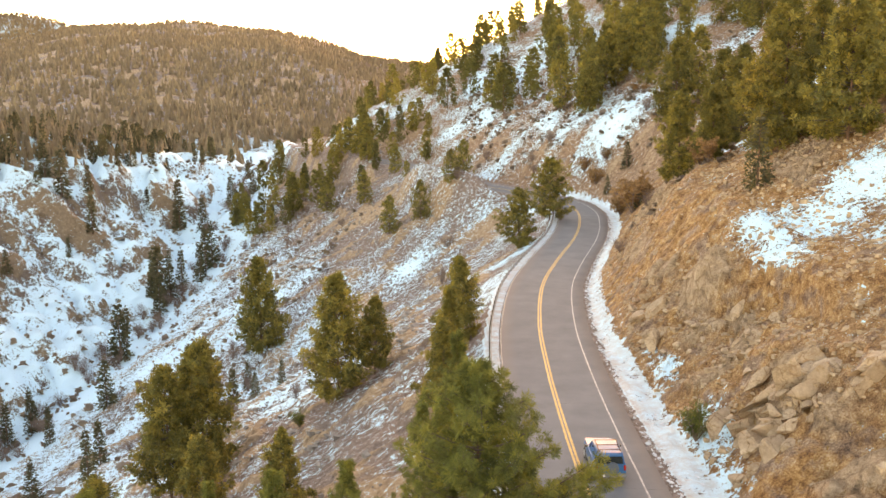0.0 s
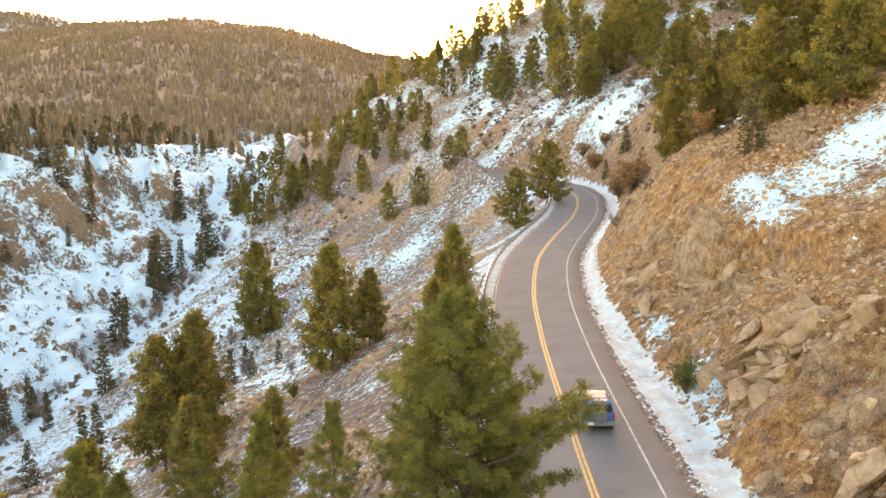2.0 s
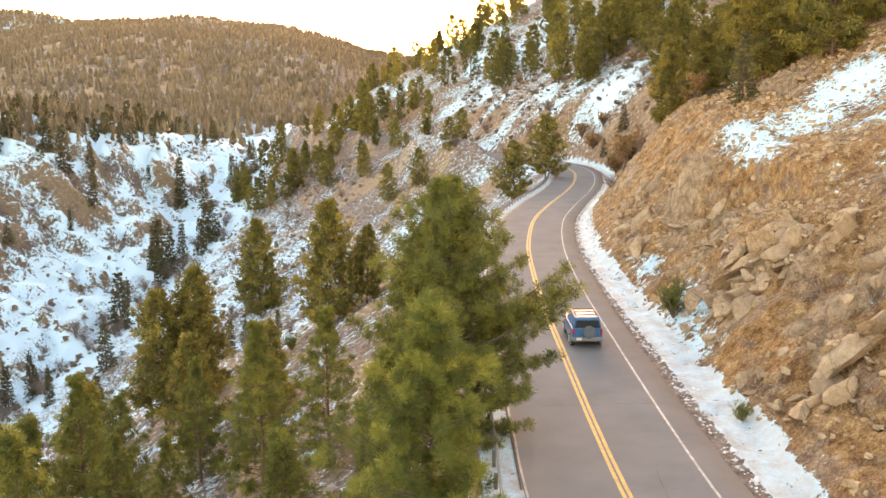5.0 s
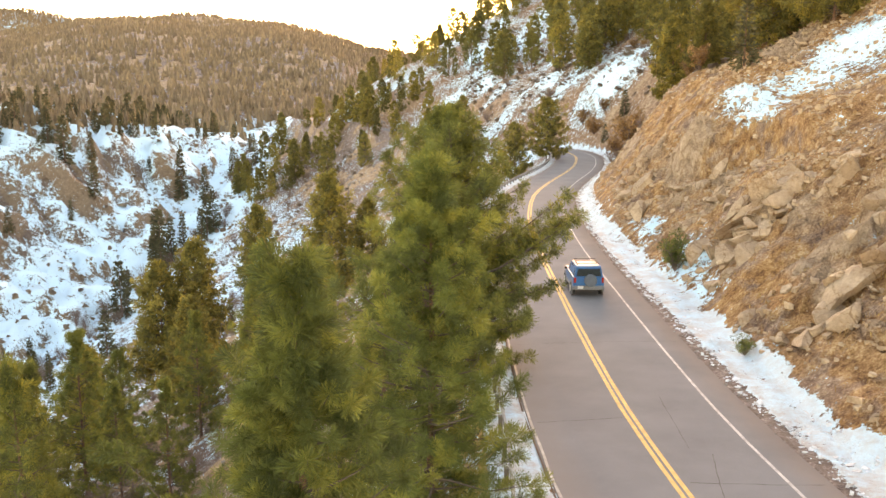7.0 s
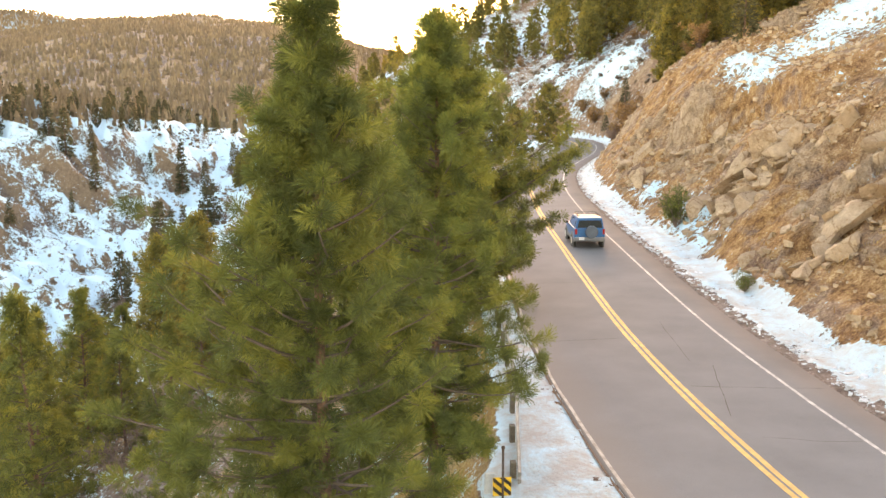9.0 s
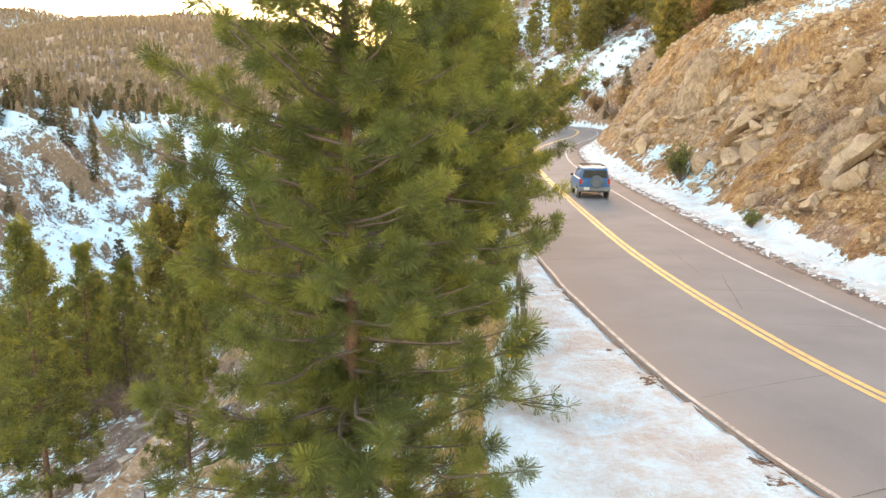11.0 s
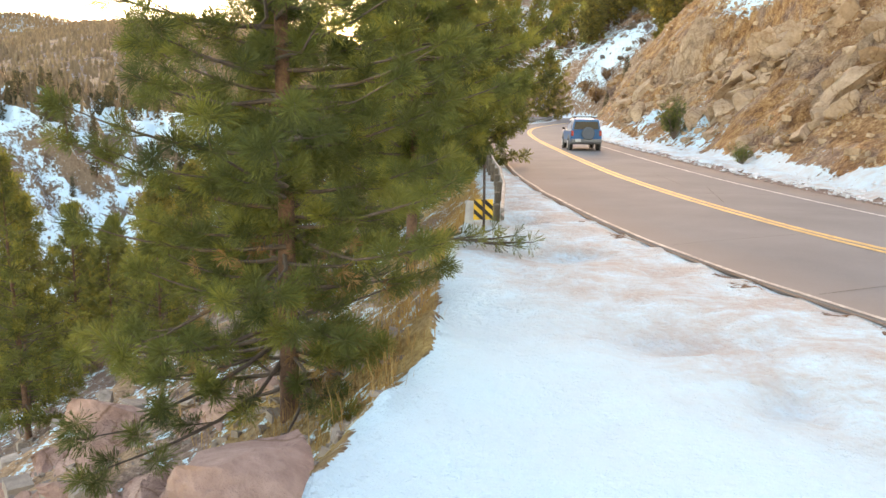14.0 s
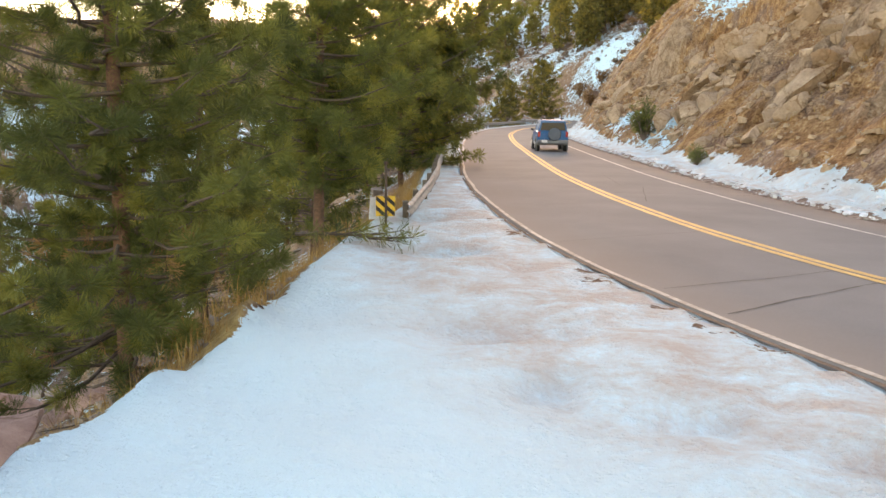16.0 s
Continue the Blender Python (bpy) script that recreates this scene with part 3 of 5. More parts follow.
Z = Z + np.where(pull, 0.03 + ramp(-D, 3.9, 5.4) * 0.14 * fbm(X, Y, 1.5, 4, 71) - 0.30 * np.clip(fbm(X, Y, 0.9, 2, 73) - 0.1, 0, 1) * ramp(D + 2 * patch, -9.5, -7.5) * ramp(-D, 4.0, 5.2), 0)
GRASS = np.where(D > 8, 0.12 + 0.12 * ramp(D, 13, 20) * (Y < 110), 0.0) + np.where((D < LIP) & (D > LIP - 3) & (Y < 30), 0.5, 0)
SCREE = np.where((D > 4) & (D < 6.2), 1.2, np.where(D < -4, 0.95, np.where(Y > 150, 0.55, 0.12 + 0.2 * patch)))
nx_, ny_ = len(gx), len(gy)
i = (np.arange(ny_ - 1)[:, None] * nx_ + np.arange(nx_ - 1)).ravel()
land = mesh_from("ground", np.stack([X, Y, Z], 1), np.stack([i, i + 1, i + nx_ + 1, i + nx_], 1), GROUND, True)
for layer, values in (("snow", SNOW), ("rock", ROCKY), ("grass", GRASS), ("dirty", DIRTY), ("scree", np.clip(SCREE, 0, 1)), ("ledgy", ramp(W, -14, 2) * (1 - ramp(Y, 430, 520)))):
    float_layer(land, layer, values)
tagged(new("ground", land), "steep canyon land of orange soil, scree and patchy snow", "ground", kind="structure")


def height(x, y):
    """Height of the ground sheet at a place."""
    z, d, run, *_ = ground(x, y)
    return float(np.where(abs(d) < 4.45, 0.0, z)[0])


# ---------------------------------------------------------------- the road
road = new("road", strip("road", (-3.72, -3.66, -3.5, -3.2, -1.6, 0, 1.6, 3.3, 4.55, 4.6), (-0.12, 0.015, 0.02, 0.012, 0.03, 0.04, 0.03, 0.012, 0, -0.12), ASPHALT, across=True, wobble=0.06))
tagged(road, "worn grey two-lane asphalt road with dusty edges", "road", kind="structure")


def road_line(name, offset, width, material, label, z, start=0, stop=None, wobble=0.02, seed=0):
    me = strip(name, (offset - width / 2, offset + width / 2), (z, z), material, start, stop, 0.5, wobble, seed=seed)
    ob = new(name, me)
    ob.parent = road
    return tagged(ob, label)


road_line("centre_line", -0.115, 0.145, YELLOW, "worn yellow centre line", 0.047, seed=1)
road_line("centre_line", 0.115, 0.145, YELLOW, "worn yellow centre line", 0.047, seed=2)
road_line("mud_strip", -3.73, 0.07, MUD, "dark strip of mud along the asphalt edge", 0.018, wobble=0.05, seed=6)
road_line("edge_line", -3.58, 0.09, LIP_PAINT, "worn pale edge line on the raised asphalt lip", 0.026, wobble=0.05, seed=3)
road_line("edge_line", 3.30, 0.11, WHITE, "worn white edge line", 0.018, seed=4)
# ---------------------------------------------------------------- building things
def part(name, me, parent, label="", at=None):
    ob = new(name, me)
    ob.parent = parent
    if at is not None:
        ob.matrix_basis = at
    return tagged(ob, label)


def thing(name, label, category, group="", at=None):
    ob = new(name)
    ob.empty_display_size = 0.3
    if at is not None:
        ob.matrix_basis = at
    return tagged(ob, label, category, group)


class Soup:
    """Gathers verts and faces (triangles) of many small pieces."""

    def __init__(self):
        self.v, self.f, self.t, self.n = [], [], [], 0

    def add(self, verts, faces, tone=0.5):
        self.v.append(np.asarray(verts, np.float32))
        self.t.append(np.broadcast_to(np.asarray(tone, np.float32), (len(verts),)))
        self.f.append(np.asarray(faces, np.int32) + self.n)
        self.n += len(verts)

    def mesh(self, name, material, smooth=False):
        me = mesh_from(name, np.concatenate(self.v), np.concatenate(self.f), material, smooth)
        float_layer(me, "tone", np.concatenate(self.t))
        return me


def tube(soup, points, radii, sides=5):
    p = np.asarray(points, float)
    t = np.gradient(p, axis=0)
    t /= np.linalg.norm(t, axis=1)[:, None] + 1e-9
    ref = np.array([1.0, 0, 0]) if abs(t[0, 2]) > 0.7 else np.array([0, 0, 1.0])
    a = np.cross(t, ref)
    a /= np.linalg.norm(a, axis=1)[:, None] + 1e-9
    b = np.cross(t, a)
    ang = np.arange(sides) * 2 * math.pi / sides
    r = np.asarray(radii, float)[:, None, None]
    v = p[:, None] + r * (np.cos(ang)[None, :, None] * a[:, None] + np.sin(ang)[None, :, None] * b[:, None])
    m = len(p)
    i, k = np.meshgrid(np.arange(m - 1), np.arange(sides), indexing="ij")
    q = [i * sides + k, i * sides + (k + 1) % sides, (i + 1) * sides + (k + 1) % sides, (i + 1) * sides + k]
    f = np.concatenate([np.stack([q[0], q[1], q[2]], -1).reshape(-1, 3), np.stack([q[0], q[2], q[3]], -1).reshape(-1, 3)])
    soup.add(v.reshape(-1, 3), f)


def tufts(soup, rng, places, ways, size, needles, width, spread=1.45, flat=0.0, tone=None):
    """Brushes of needles at the places, each round its way."""
    n = len(places)
    ways = ways / (np.linalg.norm(ways, axis=1)[:, None] + 1e-9)
    ref = np.where(abs(ways[:, 2:]) > 0.9, [[1.0, 0, 0]], [[0, 0, 1.0]])
    a = np.cross(ways, ref)
    a /= np.linalg.norm(a, axis=1)[:, None]
    b = np.cross(ways, a)
    th = np.arccos(1 - rng.random((n, needles)) * (1 - math.cos(spread)))
    ph = rng.random((n, needles)) * 2 * math.pi
    dirs = (np.cos(th)[..., None] * ways[:, None] + np.sin(th)[..., None] * (np.cos(ph)[..., None] * a[:, None] + np.sin(ph)[..., None] * b[:, None]))
    length = np.asarray(size).reshape(-1, 1) * (0.7 + 0.45 * rng.random((n, needles)))
    base = places[:, None] - ways[:, None] * np.asarray(size).reshape(-1, 1, 1) * 0.3
    tip = base + dirs * length[..., None]
    tip[..., 2] -= flat * length
    w = np.cross(dirs, rng.normal(size=(n, needles, 3)))
    w *= (width / (np.linalg.norm(w, axis=-1) + 1e-9))[..., None]
    v = np.concatenate([base, np.stack([tip - w * 0.5, tip + w * 0.5], 2).reshape(n, -1, 3)], 1)
    k = np.arange(needles)
    f = np.stack([0 * k, 1 + 2 * k, 2 + 2 * k], 1)[None] + (np.arange(n) * (1 + 2 * needles))[:, None, None]
    tone = rng.random(n) if tone is None else tone
    soup.add(v.reshape(-1, 3), f.reshape(-1, 3), np.repeat(tone, 1 + 2 * needles))


def brushes(soup, rng, places, ways, sizes, needles, width, spread):
    """Full brushes of long needles: five whorls along the last stretch of each twig, the outermost pointing ahead."""
    ways = ways / (np.linalg.norm(ways, axis=1)[:, None] + 1e-9)
    tone = rng.random(len(places))
    for k in range(5):
        back = ways * (sizes * (0.22 * k - 0.25))[:, None]
        tufts(soup, rng, places - back, ways + rng.normal(0, 0.12, ways.shape), sizes * (1 - 0.05 * k), max(4, needles // 5), width, min(spread, 1.15 + 0.25 * k), tone=tone)


def pine_meshes(seed, tall, wide, clear=0.12, branches=90, twigs=7, size=0.2, needles=30, width=0.008, lean=0.0, droop=0.12, top=0.55, bare=0.35, sides=8, dead=0, shy=0.0, inner=0, puff=1.45, gap=1.15, extra=()):
    """Trunk, limbs and needles of a ponderosa pine."""
    rng = np.random.default_rng(seed)
    trunk, limbs, crown = Soup(), Soup(), Soup()
    zs = np.linspace(-0.8, tall * 0.98, 16)
    bend = np.cumsum(rng.normal(0, 0.016 * tall / 16, (16, 2)), 0)
    bend[:, 0] += lean * np.maximum(zs, 0)
    r0 = 0.009 * tall + 0.025
    rad = r0 * np.clip(1 - zs / tall, 0.03, 1) ** 0.8
    rad[0] *= 1.35
    tube(trunk, np.column_stack([bend, zs]), rad, sides)
    places, ways, sizes = [], [], []
    lopside = rng.random(2) * 6.28
    for k in range(branches + len(extra)):
        u = (k + rng.random()) / branches if k < branches else extra[k - branches][0]
        h = tall * (clear + (1 - clear) * u ** 1.1)
        if h > tall * 0.985:
            continue
        phi = k * 2.399 + rng.normal(0, 0.35)
        prof = (1 - u) ** top * (0.62 + 0.38 * min(1, u * 5)) * min(1.0, (1 - u) / 0.28) ** 0.5
        uneven = 1 + 0.22 * math.cos(phi - lopside[0]) * math.sin(u * 9 + lopside[1])
        reach = max(0.25, wide * prof * uneven * rng.uniform(0.62, 1.12))
        reach *= 1 - shy * max(0.0, math.cos(phi)) * max(0.0, 1 - 1.5 * u)
        if k >= branches:
            _, phi, reach = extra[k - branches]
        c = np.array([np.interp(h, zs, bend[:, 0]), np.interp(h, zs, bend[:, 1]), h])
        rise = 0.62 * u + 0.12 * rng.normal() - droop * (1 - u)
        s = np.linspace(0, 1, 6)
        out = np.array([math.cos(phi), math.sin(phi), 0])
        side = np.array([-math.sin(phi), math.cos(phi), 0])
        wig = np.cumsum(rng.normal(0, 0.05, 6)) * reach
        line = c + out * (s * reach)[:, None] + side * wig[:, None] + np.array([0, 0, 1.0]) * (reach * (rise * s + 0.28 * (s**2 - 0.35 * s)))[:, None]
        keep = slice(None) if sides > 6 else slice(None, None, 5)
        tube(limbs, line[keep], (np.linspace(0.007 * reach + 0.014, 0.005, 6) * (1.0 if size < 0.3 else 1.4))[keep], 4 if sides > 5 else 3)
        if k < dead:
            continue
        count = max(2, int(twigs * (0.45 + 0.55 * reach / wide)) * (1 if k < branches else 2))
        for j in range(count):
            q = bare * (1 - 0.6 * u) + (1 - bare * (1 - 0.6 * u)) * (j + rng.random()) / count
            p = np.array([np.interp(q, s, line[:, a]) for a in range(3)])
            turn = rng.choice((-1, 1)) * rng.uniform(0.35, 1.0)
            wdir = out * math.cos(turn) + side * math.sin(turn) + np.array([0, 0, rng.uniform(-0.1, 0.55)])
            wdir /= np.linalg.norm(wdir)
            ln = rng.uniform(0.5, 1.0) * (0.22 * reach * (1.15 - q) + 0.9 * size)
            end = p + wdir * ln
            if ln > 0.3 and needles > 20:
                tube(limbs, [p, (p + end) / 2 + (0, 0, -0.02), end], [0.012, 0.009, 0.005], 3)
            m = 1 + int(ln / (size * gap))
            for i in range(m):
                f = 1 - i / max(m, 1) * 0.75
                places.append(p + (end - p) * f + rng.normal(0, 0.15 * size, 3))
                ways.append(wdir + rng.normal(0, 0.35, 3) + (0, 0, 0.25))
                sizes.append(size * rng.uniform(0.8, 1.15))
        places.append(line[-1])
        ways.append(out + (0, 0, 0.4))
        sizes.append(size)
    for k in range(inner):
        h, phi = tall * rng.uniform(0.15, 0.9), rng.random() * 6.283
        r = rng.uniform(0.12, 0.2 * wide + 0.1)
        places.append(np.array([np.interp(h, zs, bend[:, 0]) + r * math.cos(phi), np.interp(h, zs, bend[:, 1]) + r * math.sin(phi), h]))
        ways.append(np.array([math.cos(phi), math.sin(phi), 0.6]))
        sizes.append(size * 0.9)
    for k in range(5):
        places.append(np.array([bend[-1, 0], bend[-1, 1], tall * (0.985 - 0.012 * k)]))
        ways.append(np.array([0.2 * rng.normal(), 0.2 * rng.normal(), 1.0]))
        sizes.append(size)
    (brushes if needles > 90 else tufts)(crown, rng, np.array(places), np.array(ways), np.array(sizes), needles, width, puff)
    return trunk, limbs, crown


def pine(at, label, seed, group="", needle=None, category="pine tree", **how):
    t, l, c = pine_meshes(seed, **how)
    ob = thing("pine_tree", label, category, group, at)
    part("trunk", t.mesh("trunk", BARK, True), ob, "scaly reddish brown trunk")
    part("branching", l.mesh("branching", TWIG, True), ob, "thin grey-brown limbs and twigs")
    part("crown", c.mesh("crown", needle or NEEDLE), ob)
    return ob


def dead_needles(ob, seed, count, low, high, reach):
    """Withered orange needles left on the lower limbs."""
    rng = np.random.default_rng(seed)
    soup = Soup()
    phi, h, r = rng.random(count) * 6.283, rng.uniform(low, high, count), rng.uniform(0.3, reach, count)
    tufts(soup, rng, np.stack([r * np.cos(phi), r * np.sin(phi), h], 1), np.stack([np.cos(phi), np.sin(phi), 0 * phi - 0.3], 1), np.full(count, 0.14), 40, 0.008, 1.5)
    part("dead_needles", soup.mesh("dead_needles", DRY), ob, "withered orange-brown needles")


def stand(x, y, sink=0.0, turn=0.0, size=1.0):
    return pose(x, y, height(x, y) - sink, 0, 0, turn) @ Matrix.Scale(size, 4)


# the three pines at the lay-by and guardrail
lay_by_pine = pine(stand(-0.45, 6.4), "bushy green ponderosa pine beside the snowy lay-by", 5, tall=11.0, wide=3.75, clear=0.03, branches=195, twigs=6, size=0.195, needles=250, width=0.008, shy=0.45, inner=260, puff=2.2, gap=2.2, droop=0.24, top=0.82, bare=0.2, dead=3)
dead_needles(lay_by_pine, 6, 60, 0.5, 2.2, 1.3)
pine(stand(0.6, 14.5), "tall green ponderosa pine behind the marker post", 11, tall=11.2, wide=3.2, clear=0.17, branches=150, twigs=7, size=0.23, needles=180, width=0.011, shy=0.3, inner=200, puff=2.2, gap=2.0, droop=0.15, top=0.72, bare=0.22, lean=0.015)
pine(stand(1.1, 33.4), "broad green ponderosa pine overhanging the guardrail", 17, needle=NEEDLE_OLIVE, extra=((0.36, 0.0, 5.3), (0.42, -0.25, 4.9), (0.31, 0.22, 4.7), (0.28, -0.1, 4.4), (0.46, 0.15, 4.5), (0.38, 0.1, 5.0)), tall=11.9, wide=4.7, clear=0.08, branches=165, twigs=12, size=0.32, needles=60, width=0.026, puff=2.0, gap=1.5, droop=0.05, top=0.48, bare=0.2)
MID = []
for seed, how in ((21, dict(tall=10, wide=3.2, clear=0.05, branches=96, top=0.6)), (22, dict(tall=10, wide=2.9, clear=0.12, branches=88, lean=0.02, top=0.55)), (23, dict(tall=10, wide=3.5, clear=0.03, branches=98, top=0.58)), (24, dict(tall=10, wide=2.2, clear=0.03, branches=80, top=0.75)), (25, dict(tall=10, wide=4.0, clear=0.08, branches=80, top=0.4))):
    MID.append([s.mesh(n, m, n != "crown") for s, n, m in zip(pine_meshes(seed, twigs=10, size=0.42, needles=15, width=0.1, sides=5, bare=0.25, puff=2.0, **how), ("trunk", "branching", "crown"), (BARK, TWIG, NEEDLE_SUN_GOLD))])
FINE = []
for seed, how in ((26, dict(tall=10, wide=3.0, clear=0.06, branches=90, top=0.75)), (27, dict(tall=10, wide=3.3, clear=0.04, branches=95, top=0.68)), (28, dict(tall=10, wide=2.6, clear=0.08, branches=85, lean=0.02, top=0.75))):
    FINE.append([q.mesh(n, m, n != "crown") for q, n, m in zip(pine_meshes(seed, twigs=9, size=0.27, needles=46, width=0.03, sides=6, bare=0.25, puff=2.0, gap=1.7, **how), ("trunk", "branching", "crown"), (BARK, TWIG, NEEDLE_OLIVE))])
FAR = []
for seed, how in ((31, dict(tall=10, wide=3.0, clear=0.08, branches=46)), (32, dict(tall=10, wide=2.4, clear=0.12, branches=44)), (33, dict(tall=10, wide=3.4, clear=0.06, branches=48, top=0.45))):
    FAR.append([s.mesh(n, m, n != "crown") for s, n, m in zip(pine_meshes(seed, twigs=5, size=0.64, needles=9, width=0.24, sides=4, bare=0.2, puff=2.0, **how), ("trunk", "branching", "crown"), (BARK, TWIG, NEEDLE_SUN_GOLD))])


def spruce_meshes(seed, tall, wide, whorls, per, size, needles, width):
    """A narrow spruce: whorls of drooping boughs."""
    rng = np.random.default_rng(seed)
    trunk, crown = Soup(), Soup()
    tube(trunk, [(0, 0, -0.8), (0, 0, tall * 0.5), (0, 0, tall)], [0.018 * tall, 0.010 * tall, 0.01], 5)
    places, ways, sizes = [], [], []
    for k in range(whorls):
        u = k / whorls
        h = tall * (0.05 + 0.94 * u)
        reach = wide * (1 - u) ** 0.85
        for j in range(per):
            phi = j * 6.283 / per + k * 0.7 + rng.normal(0, 0.2)
            r = reach * rng.uniform(0.7, 1.15)
            for q in np.linspace(0.3, 1, max(2, int(r / (size * 0.55)) + 1)):
                places.append((math.cos(phi) * r * q, math.sin(phi) * r * q, h - 0.25 * r * q + 0.1 * r * q * q))
                ways.append((math.cos(phi), math.sin(phi), 0.05))
                sizes.append(size * rng.uniform(0.7, 1.1))
    places.append((0, 0, tall))
    ways.append((0, 0, 1))
    sizes.append(size)
    tufts(crown, rng, np.array(places, float), np.array(ways, float), np.array(sizes), needles, width, 0.8)
    return trunk, crown


SPRUCE = []
for seed, how in ((41, dict(tall=10, wide=1.7)), (42, dict(tall=10, wide=1.35)), (43, dict(tall=10, wide=2.2))):
    SPRUCE.append([s.mesh(n, m) for s, n, m in zip(spruce_meshes(seed, whorls=13, per=6, size=0.85, needles=3, width=0.32, **how), ("trunk", "crown"), (BARK, NEEDLE_DARK))])

tree_rng = np.random.default_rng(77)


def plant(kind, x, y, tall, label, group, name="pine_tree", category="pine tree", pick=None):
    meshes = kind[int(tree_rng.integers(len(kind))) if pick is None else pick]
    ob = thing(name, label, category, group, stand(x, y, 0.15, tree_rng.uniform(0, 360), tall / 10))
    for me in meshes:
        part(me.name.split(".")[0], me, ob)
    return ob


for x, y, tall, pick in ((29.2, 110.8, 11.4, 0), (33, 86.7, 15, 2), (34.2, 75.3, 13.5, 0), (45.1, 145, 15, 0), (43.8, 170, 16, 2), (38.5, 92, 13, 0), (41, 82, 14, 2), (37, 101, 13, 1), (46, 98, 13, 0), (40, 120, 13, 2), (31, 103, 9, 1)):
    plant(MID, x, y, tall, "sun-gilded green ponderosa pine on the rocky hillside", "hillside pines", pick=pick)
for x, y, tall in ((26.3, 74.2, 6.4), (35, 171, 5.5), (31.1, 170, 3.9), (30.5, 139, 4.0)):
    plant(SPRUCE, x, y, tall, "dark green young spruce on the dry bank", "bank spruces", "spruce_tree", "spruce tree", 2)
for x, y, tall, pick in ((17.3, 148, 10.8, 4), (11.0, 136, 9.6, 4), (3.4, 201.8, 9.5, 4), (-6.4, 196.4, 9.0, 4), (-13.8, 200, 8.8, 2), (-23.2, 237.5, 9, 4), (-15.6, 255.5, 8, 4), (-32.8, 290, 12, 2), (-48.6, 270, 13.3, 3), (-35.5, 252, 10.5, 2), (-11, 228, 4.5, 4), (-28.6, 286, 12, 4), (-24.5, 272, 12, 2), (0.5, 196, 7.5, 4)):
    plant(MID if y < 195 else FAR, x, y, tall, "green ponderosa pine on the slope near the road bend", "slope pines", pick=pick if y < 195 else (0, 1, 2, 1, 2)[pick])
for x, y, tall, pick in ((-11.6, 86.2, 13.1, 0), (-8.0, 88.5, 8.5, 1), (-38.3, 171, 20, 0), (-28.9, 84, 14.5, 1), (-26.0, 86, 15, 1), (-45, 145, 14.4, 0), (-5.2, 40, 8.6, 3), (-9, 41.5, 9.8, 0), (-24, 53, 12.5, 0), (-17, 32, 12.5, 2), (-21, 40, 12, 2), (-7.5, 22, 6, 1), (-3.4, 19.5, 9, 0), (-1.2, 24.5, 9, 2),
                         (-22.5, 79.6, 5.2, 3), (1.0, 80, 8.5, 0), (0.0, 71, 8.0, 3), (-0.5, 62, 7.5, 0), (0.6, 52, 8.5, 2), (-1.5, 44, 8, 0), (-29, 66, 10, 2), (-33, 58, 12, 0), (-17.3, 42.5, 8, 1), (-13, 38, 7, 0), (-10.5, 46, 7.5, 2), (-20, 50, 9, 1), (-15, 50, 8.5, 0), (-24, 45, 9.5, 2), (-27, 50, 10, 0), (-19, 62, 9, 2), (-12, 58, 7, 0)):
    plant(MID if y > 56 else FINE, x, y, tall, "green ponderosa pine on the steep rocky slope", "slope pines", pick=pick if y > 56 else pick % 3)
for x, y, tall in ((-81.4, 206.8, 15), (-73.6, 177.4, 11.2), (-81.7, 167.5, 8.4), (-83.8, 245, 16.6), (-80, 243, 14), (-86, 247, 15), (-73.3, 256.7, 13.8), (-9.8, 115.5, 4), (-25.6, 127, 4.2), (-35.9, 148, 5.2), (-34.2, 131, 6.5), (-30, 128, 4.5), (-118.6, 265, 15.8), (-132.7, 264.5, 12.2), (-110, 247, 6.7), (-53.4, 120, 7.9), (-88.7, 231, 11), (-93.6, 299, 17.8), (-60, 140, 9), (-66, 128, 8)):
    plant(SPRUCE, x, y, tall, "dark spruce standing in valley snow", "valley spruces", "spruce_tree", "spruce tree")


def scatter(count, box, seed, keep):
    """Places in a box of the plan that keep() lets pass, by its chance."""
    rng = np.random.default_rng(seed)
    x, y = rng.uniform(box[0], box[1], count), rng.uniform(box[2], box[3], count)
    z, d, run, rock, lip, w = ground(x, y)
    ok = keep(x, y, z, d, w) > rng.random(count)
    return x[ok], y[ok], z[ok], rng


# woods on the hill above the road
x, y, z, rng = scatter(900, (15, 150, 88, 245), 81, lambda x, y, z, d, w: np.where((d > 24) & (np.hypot((x - 37) / 11, (y - 190) / 20) > 1), np.where(y > 195, 0.5, 0.22) * (0.5 + fbm(x, y, 40, 2, 91)), 0))
for a, b in zip(x[:115], y[:115]):
    plant(FAR if b > 112 else MID, a, b, rng.uniform(9, 16), "sun-gilded green pine in the wood above the road", "hilltop wood")
# scattered spruces on the snowy side of the valley
x, y, z, rng = scatter(1500, (-260, -60, 110, 420), 83, lambda x, y, z, d, w: np.where((w > -6) & (d < -20), 0.13 + 0.22 * (fbm(x, y, 30, 2, 93) > 0.1) + 0.25 * (y > 330), 0))
for a, b in zip(x[:215], y[:215]):
    plant(SPRUCE, a, b, rng.uniform(5, 13), "dark spruce standing in valley snow", "valley spruces", "spruce_tree", "spruce tree")


LIGHT = [pine_meshes(seed, tall=10, wide=w, clear=0.1, branches=28, twigs=3, size=0.85, needles=7, width=0.45, sides=4, bare=0.2, puff=2.0) for seed, w in ((35, 2.6), (36, 2.0), (37, 3.0), (38, 1.7))]


